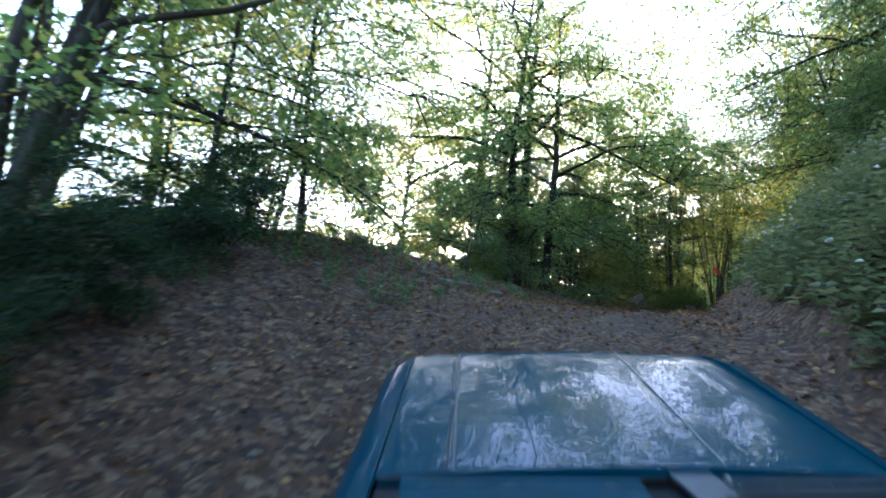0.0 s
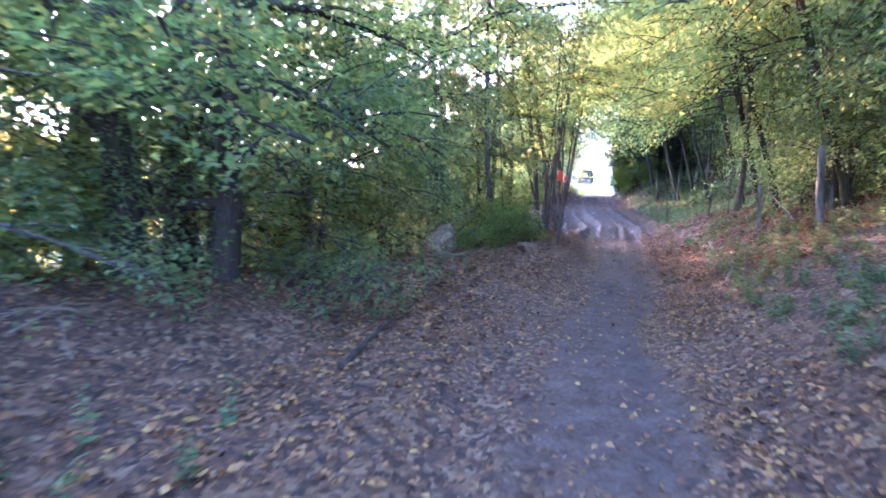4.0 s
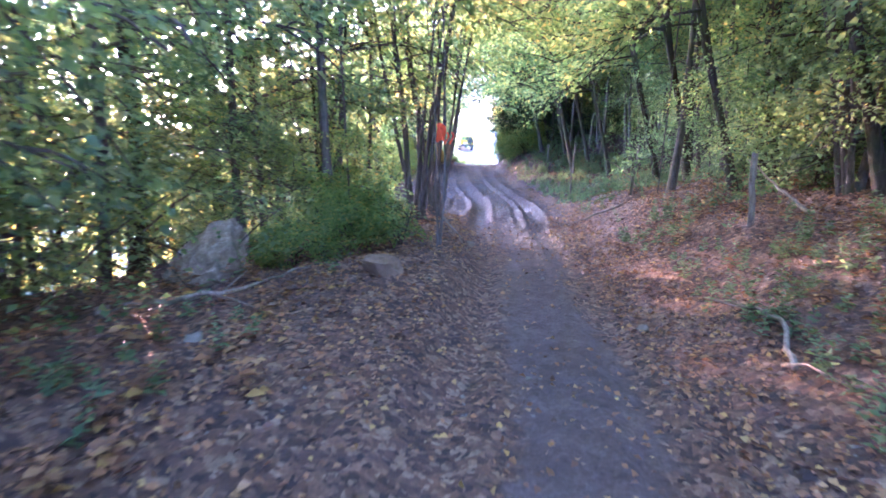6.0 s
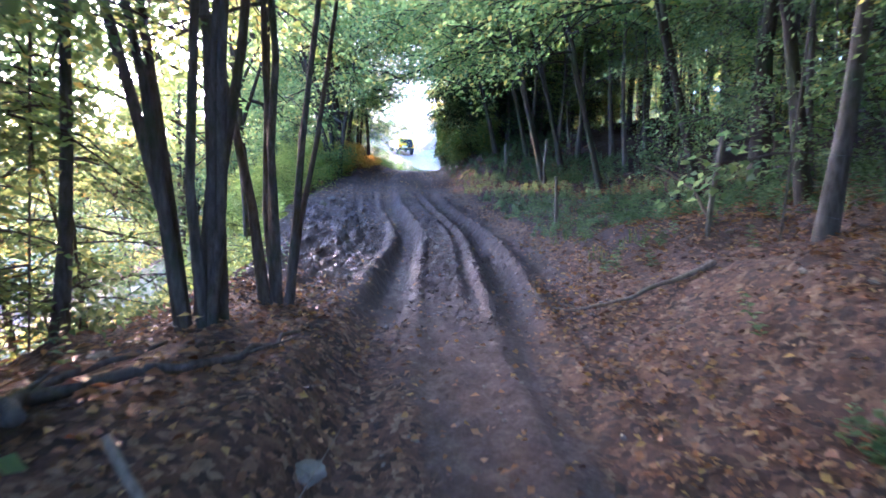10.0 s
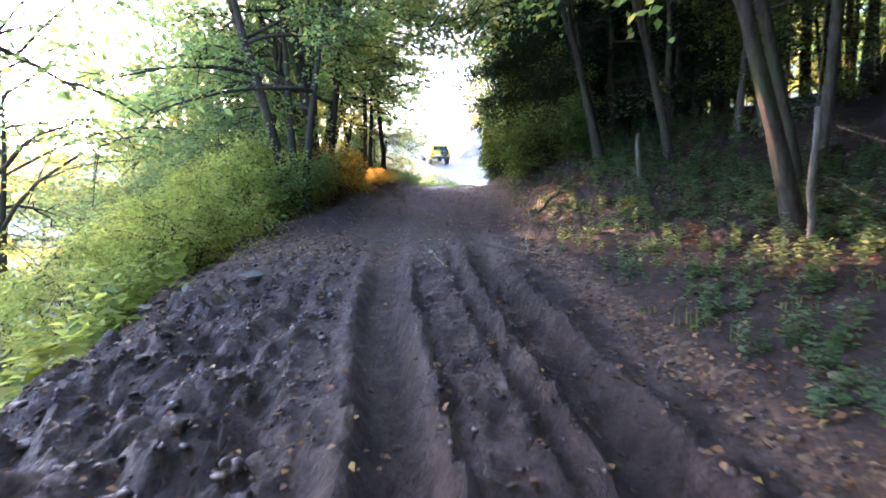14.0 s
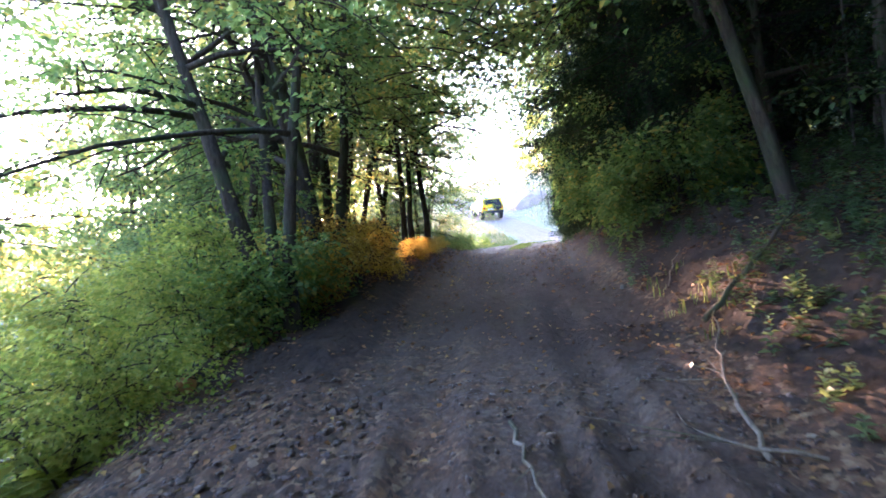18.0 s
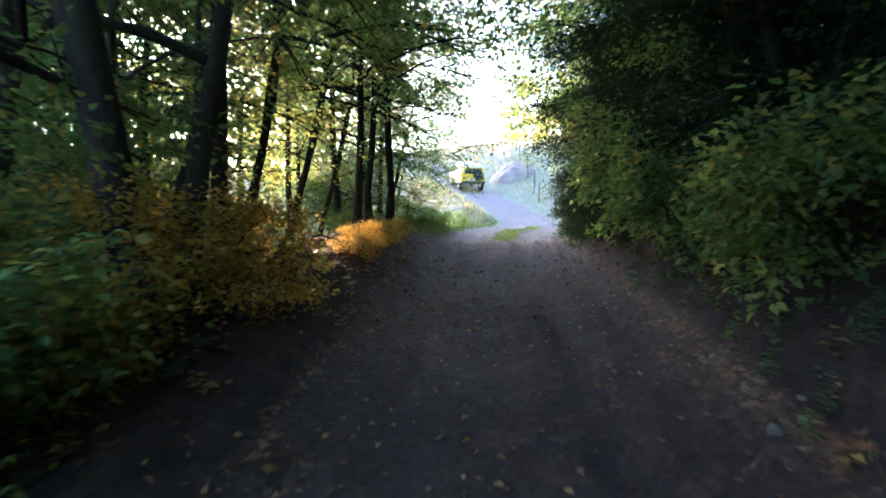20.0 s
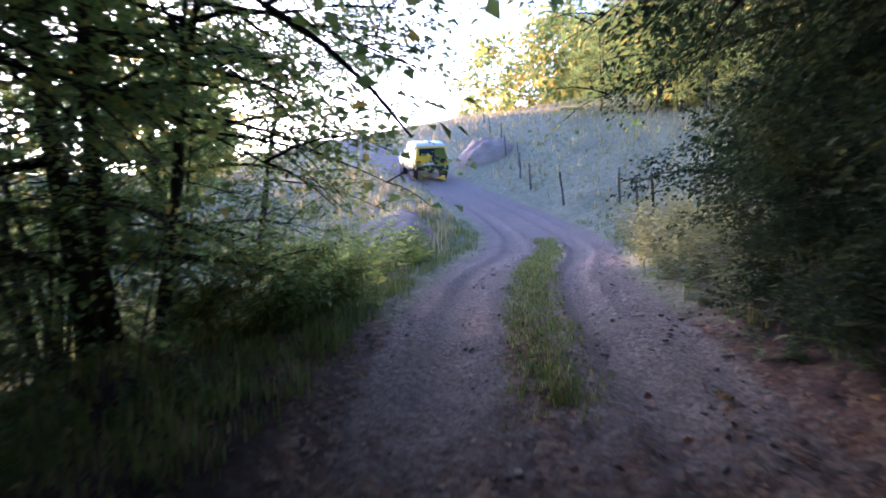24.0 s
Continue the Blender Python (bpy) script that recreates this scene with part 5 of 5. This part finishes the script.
        part("vent_slat", box(0.97, 1.24 - 0.034 * k, H + 0.0, 0.5, 0.01, 0.01, 0.002), TRIM, car)
    for k in range(5):
        part("vent_rib", box(-0.04 + 0.13 * k, 1.175, H - 0.01, 0.008, 0.12, 0.01, 0.002), BLACK, car)
        part("vent_rib", box(0.76 + 0.1 * k, 1.175, H - 0.01, 0.008, 0.12, 0.01, 0.002), BLACK, car)
    part("wiper_cover", box(0.66, 1.2, H + 0.006, 0.11, 0.16, 0.012, 0.004, pose(0, 0, 0, 0, 0, 12)), TRIM, car, "small grey cover plate")
    part("washer_nozzle", box(0.73, 1.23, H + 0.01, 0.014, 0.014, 0.02, 0.004), GREY, car)
    part("bonnet_gap", box(0.51, 1.264, H - 0.006, 1.36, 0.006, 0.01, 0), BLACK, car)
    part("wiper", box(0.98, 1.16, H + 0.016, 0.6, 0.016, 0.012, 0.004, pose(0, 0, 0, 0, 0, 4)), BLACK, car)
    part("windscreen", prism([(1.0, H - 0.02), (0.985, H - 0.03), (-0.03, -0.2), (-0.015, -0.19)], -0.15, 1.17, 0), GLASS, car)
    part("roof", prism([(-0.02, -0.2), (-0.1, -0.14), (-1.7, -0.13), (-1.85, -0.2)], -0.2, 1.22, 0.02), TEAL, car)
    part("tailgate", box(0.51, -1.93, H - 0.2, 1.5, 0.06, 0.6, 0.02), TEAL, car)
    part("floor_pan", box(0.51, 0.2, H - 0.55, 1.2, 3.6, 0.1, 0.02), BLACK, car)
    return car


teal_car()


# ---- the yellow car on the hill road ----
def yellow_car(x, y, heading, tip):
    car = tagged(new("yellow_car"), "boxy yellow off-road car with a white roof and a spare wheel", "car")
    car.matrix_basis = Matrix.Translation((x, y, gz(x, y) - 0.02)) @ pose(0, 0, 0, tip, 0, heading)
    low = [(-1.9, 0.5), (-1.93, 0.95), (-1.88, 1.06), (0.85, 1.06), (1.85, 0.98), (1.95, 0.9), (1.95, 0.5)]
    smooth_by_angle(part("body", prism(low, -0.82, 0.82, 0.05), YELLOW, car, "yellow painted body"))
    smooth_by_angle(part("cabin", prism([(-1.9, 1.04), (-1.72, 1.62), (0.35, 1.62), (0.88, 1.04)], -0.8, 0.8, 0.04, (1.05, 1.7, 0.14)), YELLOW, car))
    smooth_by_angle(part("roof", prism([(-1.76, 1.6), (-1.68, 1.72), (-1.2, 1.8), (0.05, 1.8), (0.3, 1.72), (0.38, 1.6)], -0.73, 0.73, 0.05, (1.6, 1.85, 0.12)), WHITE, car, "white raised roof"))
    part("rear_window", box(0, -1.82, 1.34, 1.2, 0.03, 0.36, 0.012, pose(0, 0, 0, -17)), GLASS, car)
    part("windscreen", box(0, 0.64, 1.33, 1.26, 0.03, 0.55, 0.012, pose(0, 0, 0, 42)), GLASS, car)
    for sx in (-1, 1):
        for yy, ln in ((-1.15, 0.85), (-0.2, 0.85)):
            part("side_window", box(sx * 0.765, yy, 1.34, 0.03, ln, 0.34, 0.012, pose(0, 0, 0, 0, -sx * 11)), GLASS, car)
        part("tail_light", box(sx * 0.66, -1.925, 0.88, 0.22, 0.04, 0.11, 0.012), LAMP_RED, car, "red tail light")
        part("wing_mirror", box(sx * 0.92, 0.6, 1.12, 0.16, 0.08, 0.13, 0.03), BLACK, car)
        part("sill", box(sx * 0.81, 0, 0.5, 0.06, 2.0, 0.12, 0.02), BLACK, car)
        for yy in (-1.25, 1.25):
            part("wheel_arch", move(lathe([(-0.12, 0.42), (-0.1, 0.45), (0.1, 0.45), (0.12, 0.42)], 24), sx * 0.74, yy, 0.4), BLACK, car)
            wheel(car, sx * 0.76, yy, 0.34, 0.34, 0.22)
    part("rear_bumper", box(0, -2.0, 0.58, 1.6, 0.16, 0.2, 0.04), BLACK, car, "black steel bumper")
    part("front_bumper", box(0, 2.02, 0.58, 1.6, 0.16, 0.2, 0.04), BLACK, car)
    part("number_plate", box(-0.15, -1.945, 0.78, 0.5, 0.02, 0.11, 0.004), WHITE, car, "blank pale plate")
    spare = part("spare_wheel", move(lathe([(-0.1, 0.2), (-0.1, 0.28), (-0.06, 0.34), (0.06, 0.34), (0.1, 0.28), (0.1, 0.2)], 28, "Y"), 0.32, -2.06, 1.05), RUBBER, car, "black covered spare wheel")
    part("hub", move(lathe([(-0.11, 0.03), (-0.115, 0.1), (-0.1, 0.19)], 20, "Y"), 0.32, -2.06, 1.05), BLACK, spare)
    return car


yx, yy = at_track(77.5, 0.3)
yellow_car(yx, yy, -24, 10)


# ---- loose cover: leaves, herbs, grass, clods ----
def scatter(n, s0, s1, d0, d1, seed, clump=None):
    r = np.random.RandomState(seed)
    s, d = r.uniform(s0, s1, n), r.uniform(d0, d1, n)
    k = np.clip(np.searchsorted(LINE_S, s), 0, len(LINE_S) - 1)
    x = LINE[k, 0] + TANGENT[k, 1] * d + r.uniform(-0.1, 0.1, n)
    y = LINE[k, 1] - TANGENT[k, 0] * d + r.uniform(-0.1, 0.1, n)
    if clump:
        keep = wave(x * clump, y * clump, 2) + r.normal(0, 0.25, n) > 0.0
        x, y = x[keep], y[keep]
    z, S, D = ground(x, y)
    return r, x, y, z, S, D


def fallen_leaves():
    V, F, o = [], [], 0
    for n, s0, s1, d0, d1, sd in ((52000, -3, 28, -7, 5.5, 1), (7000, 28, 42, 1.6, 6.5, 2), (2600, 26, 42, -3.4, 1.8, 3), (4500, 40, 53, -5, 1.9, 4), (1200, 40, 53, 1.9, 5.5, 7), (6000, 8, 28, -2.2, -0.7, 5), (3500, 12, 28, 1.1, 2.0, 6), (6000, 19, 31, 1.8, 6.0, 8)):
        r, x, y, z, S, D = scatter(n, s0, s1, d0, d1, sd)
        keep = (r.rand(len(x)) < np.where((D > -0.4) & (D < 1.15), 0.4, 1.0)) & (wave(x * 0.7, y * 0.7, 5) + r.normal(0, 0.4, len(x)) > -0.45)
        x, y, z = x[keep], y[keep], z[keep]
        n = len(x)
        a = r.uniform(0, 6.28, n)
        Hd = np.stack([np.cos(a), np.sin(a), r.normal(0, 0.22, n)], 1)
        U = np.tile([0, 0, 1.0], (n, 1)) + r.normal(0, 0.45, (n, 3))
        sz = r.uniform(0.035, 0.072, n)
        v, f = leaf_arrays(r, np.stack([x, y, z + r.uniform(0.008, 0.035, n)], 1), Hd, U, sz, sz * 0.36)
        V.append(v)
        F.append(f + o)
        o += len(v)
    ob = new("fallen_leaves", fast_mesh("fallen_leaves", np.vstack(V), np.vstack(F), LITTER))
    tagged(ob, "brown and orange fallen leaves strewn over the ground", "leaves", kind="stuff")


fallen_leaves()


def herbs(name, label, zones, material, tall, leaf, per, seed, upright=0.9):
    """Many small leafy plants joined into one cover."""
    V, F, o = [], [], 0
    for q, (n, s0, s1, d0, d1, clump) in enumerate(zones):
        r, x, y, z, S, D = scatter(n, s0, s1, d0, d1, seed + q, clump)
        n = len(x)
        if not n:
            continue
        hgt = tall * r.uniform(0.35, 1.1, n)
        k = np.tile((np.arange(per) + 0.4) / per, n)
        rep = lambda a: np.repeat(a, per, 0)
        lean = r.normal(0, 0.22, (n, 2))
        a = np.tile(np.arange(per) * 2.4, n) + rep(r.uniform(0, 6.28, n))
        B = np.stack([rep(x) + rep(lean[:, 0] * hgt) * k, rep(y) + rep(lean[:, 1] * hgt) * k, rep(z) + rep(hgt) * k], 1)
        Hd = np.stack([np.cos(a), np.sin(a), r.normal(0.25, 0.3, n * per) * upright], 1)
        Hd /= np.linalg.norm(Hd, axis=1)[:, None]
        sz = leaf * (1.15 - 0.55 * k) * r.uniform(0.7, 1.3, n * per)
        U = np.tile([0, 0, 1.0], (n * per, 1)) + r.normal(0, 0.3, (n * per, 3))
        v, f = leaf_arrays(r, B, Hd, U, sz, sz * 0.3)
        V.append(v)
        F.append(f + o)
        o += len(v)
    ob = new(name, fast_mesh(name, np.vstack(V), np.vstack(F), material))
    tagged(ob, label, "plants", kind="stuff")


herbs("undergrowth", "low green herbs growing on the banks", [(250, 1, 13, 2.0, 6, 0.5), (900, 13, 28, 2.0, 5.5, 0.5), (2300, 28, 43, 2.1, 6.5, 0.45), (800, 29, 41, 2.3, 5.2, None), (420, 42, 54, 1.9, 5.5, None),
      (700, 3, 14, -6.5, -1.5, 0.35), (200, 14, 27, -6, -1.7, 0.6), (160, 42, 53, -5, -1.6, 0.6), (140, 52, 66, 2.2, 6, None)], HERB, 0.32, 0.075, 20, 300)
herbs("slope_herbs", "tall herbs on the slope below the track, coloured bright as if backlit", [(450, 27, 43, -7, -3.6, 0.4), (350, 52, 62, -6, -1.8, 0.3), (260, 30, 41, -5, -3.4, None)], SHRUB, 0.7, 0.2, 16, 330)
herbs("bramble", "tangled grey-green bramble on the cut bank", [(1500, 1, 7.5, 2.1, 5.5, None), (700, 7, 14, 3.2, 6.5, None), (160, 7, 13, 2.0, 3.2, 0.5)], BRAMBLE, 0.7, 0.12, 20, 350, 0.5)

herbs("dead_bracken", "brown withered ferns on the berm and bank", [(110, 40.5, 51, -2.9, -1.0, 0.6), (150, 40, 54, 2.0, 4.2, 0.5), (420, 18, 40, 2.2, 5, 0.5), (200, 15, 25, -3.5, -1.2, 0.6)], LITTER, 0.34, 0.1, 13, 370, 0.4)
herbs("pale_weeds", "tall pale grey-green weeds beside the stony track", [(420, 53, 63, 1.9, 3.6, None), (260, 55, 64, -6, -3.2, 0.5)], BRAMBLE, 0.85, 0.11, 16, 380, 0.6)


def grass(name, label, zones, material, tall, width, seed):
    V, F, o = [], [], 0
    for q, (n, s0, s1, d0, d1, clump) in enumerate(zones):
        r, x, y, z, S, D = scatter(n, s0, s1, d0, d1, seed + q, clump)
        n = len(x)
        blades = 7
        rep = lambda a: np.repeat(a, blades, 0)
        a = r.uniform(0, 6.28, n * blades)
        out = r.uniform(0.05, 0.45, n * blades)
        h = rep(tall * r.uniform(0.5, 1.2, n)) * r.uniform(0.6, 1.1, n * blades)
        bx, by, bz = rep(x) + r.normal(0, 0.05, n * blades), rep(y) + r.normal(0, 0.05, n * blades), rep(z) - 0.02
        dx, dy = np.cos(a), np.sin(a)
        w = width * r.uniform(0.7, 1.3, n * blades)
        p0 = np.stack([bx - dy * w, by + dx * w, bz], 1)
        p1 = np.stack([bx + dy * w, by - dx * w, bz], 1)
        m = np.stack([bx + dx * out * h * 0.4, by + dy * out * h * 0.4, bz + h * 0.65], 1)
        side = np.stack([dy * w * 0.7, -dx * w * 0.7, 0 * w], 1)
        tip = np.stack([bx + dx * out * h * 1.3, by + dy * out * h * 1.3, bz + h * (1 - out * 0.5)], 1)
        v = np.stack([p0, p1, m + side, m - side, tip], 1).reshape(-1, 3)
        i = np.arange(n * blades) * 5
        f = np.concatenate([np.stack([i, i + 1, i + 2], 1), np.stack([i, i + 2, i + 3], 1), np.stack([i + 3, i + 2, i + 4], 1)])
        V.append(v)
        F.append(f + o)
        o += len(v)
    ob = new(name, fast_mesh(name, np.vstack(V), np.vstack(F), material))
    tagged(ob, label, "grass", kind="stuff")


grass("green_grass", "fresh green grass beside the track and on its crown", [(1500, 50.5, 57, -3.6, -1.3, None), (700, 57, 66, -3.4, -1.3, None), (600, 51, 66, 1.9, 4.5, None), (500, 1, 13, 2.4, 6, None), (250, 28, 42, 2.0, 3.5, 0.5), (900, 60, 80, 3, 12, None)], GRASS, 0.2, 0.006, 400)
grass("verge_grass", "short green grass on the crown of the stony track", [(1500, 52.8, 63, 0.12, 0.62, None)], GRASS, 0.085, 0.006, 420)
grass("dry_grass", "long pale dry grass on the open hill", [(2200, 56, 80, -16, -1.8, None), (1600, 66, 100, 2.5, 22, None), (900, 80, 110, -25, -2, None), (120, 3, 13, 2.4, 4.5, None)], DRY, 0.45, 0.012, 430)


def lumps(name, label, category, n, s0, s1, d0, d1, lo, hi, material, seed, detail=1, lift=0.0):
    r, x, y, z, S, D = scatter(n, s0, s1, d0, d1, seed)
    n = len(x)
    keep = np.abs(D + 0.62) > 0.22
    x, y, z = x[keep], y[keep], z[keep]
    n = len(x)
    ico = bmesh.new()
    bmesh.ops.create_icosphere(ico, subdivisions=detail, radius=1)
    base = np.array([v.co[:] for v in ico.verts])
    fac = np.array([[v.index for v in f.verts] for f in ico.faces])
    ico.free()
    sz = lo + (hi - lo) * r.rand(n) ** 2.2
    jig = 1 + r.normal(0, 0.45 if detail == 1 else 0.36, (n, len(base), 1))
    v = base[None] * jig * (sz[:, None, None] * r.uniform(0.6, 1.3, (n, 1, 3)) * [1, 1, 0.6])
    v = v + np.stack([x, y, z + sz * 0.02 + lift * r.uniform(0.6, 1.1, n)], 1)[:, None]
    f = (fac[None] + (np.arange(n) * len(base))[:, None, None]).reshape(-1, 3)
    me = fast_mesh(name, v.reshape(-1, 3), f, material)
    tagged(new(name, me), label, category, kind="stuff")


MUD = Mat("wet mud", 0.36, 0.0, 0.5)
_f = MUD.noise(20, 8, 0.7)
MUD.colour(MUD.ramp(_f, (0.35, (0.024, 0.014, 0.009)), (0.65, (0.11, 0.068, 0.046))))
MUD.bump(_f, 0.6, 0.02)
lumps("mud_clods", "dark wet clods of churned mud", "mud", 13000, 26.5, 40, -3.7, 1.9, 0.005, 0.03, MUD.m, 500)
lumps("broken_clods", "coarse broken clods on the churned muddy slope", "mud", 1300, 28.5, 40, -3.9, -0.75, 0.012, 0.055, MUD.m, 505, 2)
lumps("pebbles", "grey pebbles on the stony track", "pebbles", 2600, 47, 62, -1.3, 1.9, 0.006, 0.028, PALE, 510)
lumps("bank_pebbles", "small stones lying on the track and banks", "pebbles", 900, 0, 28, -2.5, 3.0, 0.006, 0.028, PALE, 520)

PETAL = plain("white petals", (0.62, 0.6, 0.56), 0.8, 0, 60, 0.2)
lumps("flower_heads", "small fluffy white flower heads over the brambles", "flowers", 240, 2.5, 12, 2.0, 4.6, 0.014, 0.035, PETAL, 530, 1, 0.62)


# ---- far woods ----
def far_woods(name, label, zones, material, seed):
    r = np.random.RandomState(seed)
    P, A = [], []
    spots = []
    for n, s0, s1, d0, d1 in zones:
        for _ in range(n):
            spots.append(at_track(r.uniform(s0, s1), r.uniform(d0, d1)))
    # a gap in the ridge wood where the low sun comes through
    sx, sy = -math.sin(radians(SUN_HEADING)), math.cos(radians(SUN_HEADING))
    spots = [(x, y) for x, y in spots if not (-4.4 < (x - 25.0) * sy - (y - 38.8) * sx < 4.4 and (x - 25.0) * sx + (y - 38.8) * sy > 15)]
    for x, y in spots:
        h, w, z = r.uniform(7, 12), r.uniform(2.5, 4.0), gz(x, y)
        m = 90
        u = r.normal(0, 1, (m, 3))
        u /= np.linalg.norm(u, axis=1)[:, None]
        rad = r.uniform(0.6, 1.05, m)[:, None]
        P.append(np.array([x, y, z + h * 0.55]) + u * rad * [w, w, h * 0.5])
        A.append(u + r.normal(0, 0.5, (m, 3)))
    P, A = np.vstack(P), np.vstack(A)
    V, F = spray_leaves(r, P, A, 5, 1.3, 0.85)
    tagged(new(name, fast_mesh(name, V, F, material)), label, "woods", kind="stuff")


# the 82 to 98 belt is added to keep low sun off the track
far_woods("far_woods", "woods on the far slopes, tinted yellow-green as if sunlit", ((110, 20, 120, -200, -110), (16, 75, 130, -80, -45), (22, 82, 98, -23, -12), (60, 62, 130, 20, 60), (16, 100, 150, 30, 60)), GREEN_SUN, 90)
far_woods("upper_woods", "woods higher up the slope, leaf colour darkened for shade", ((30, 2, 30, 32, 55), (70, 30, 64, 30, 55)), GREEN_SHADED, 91)
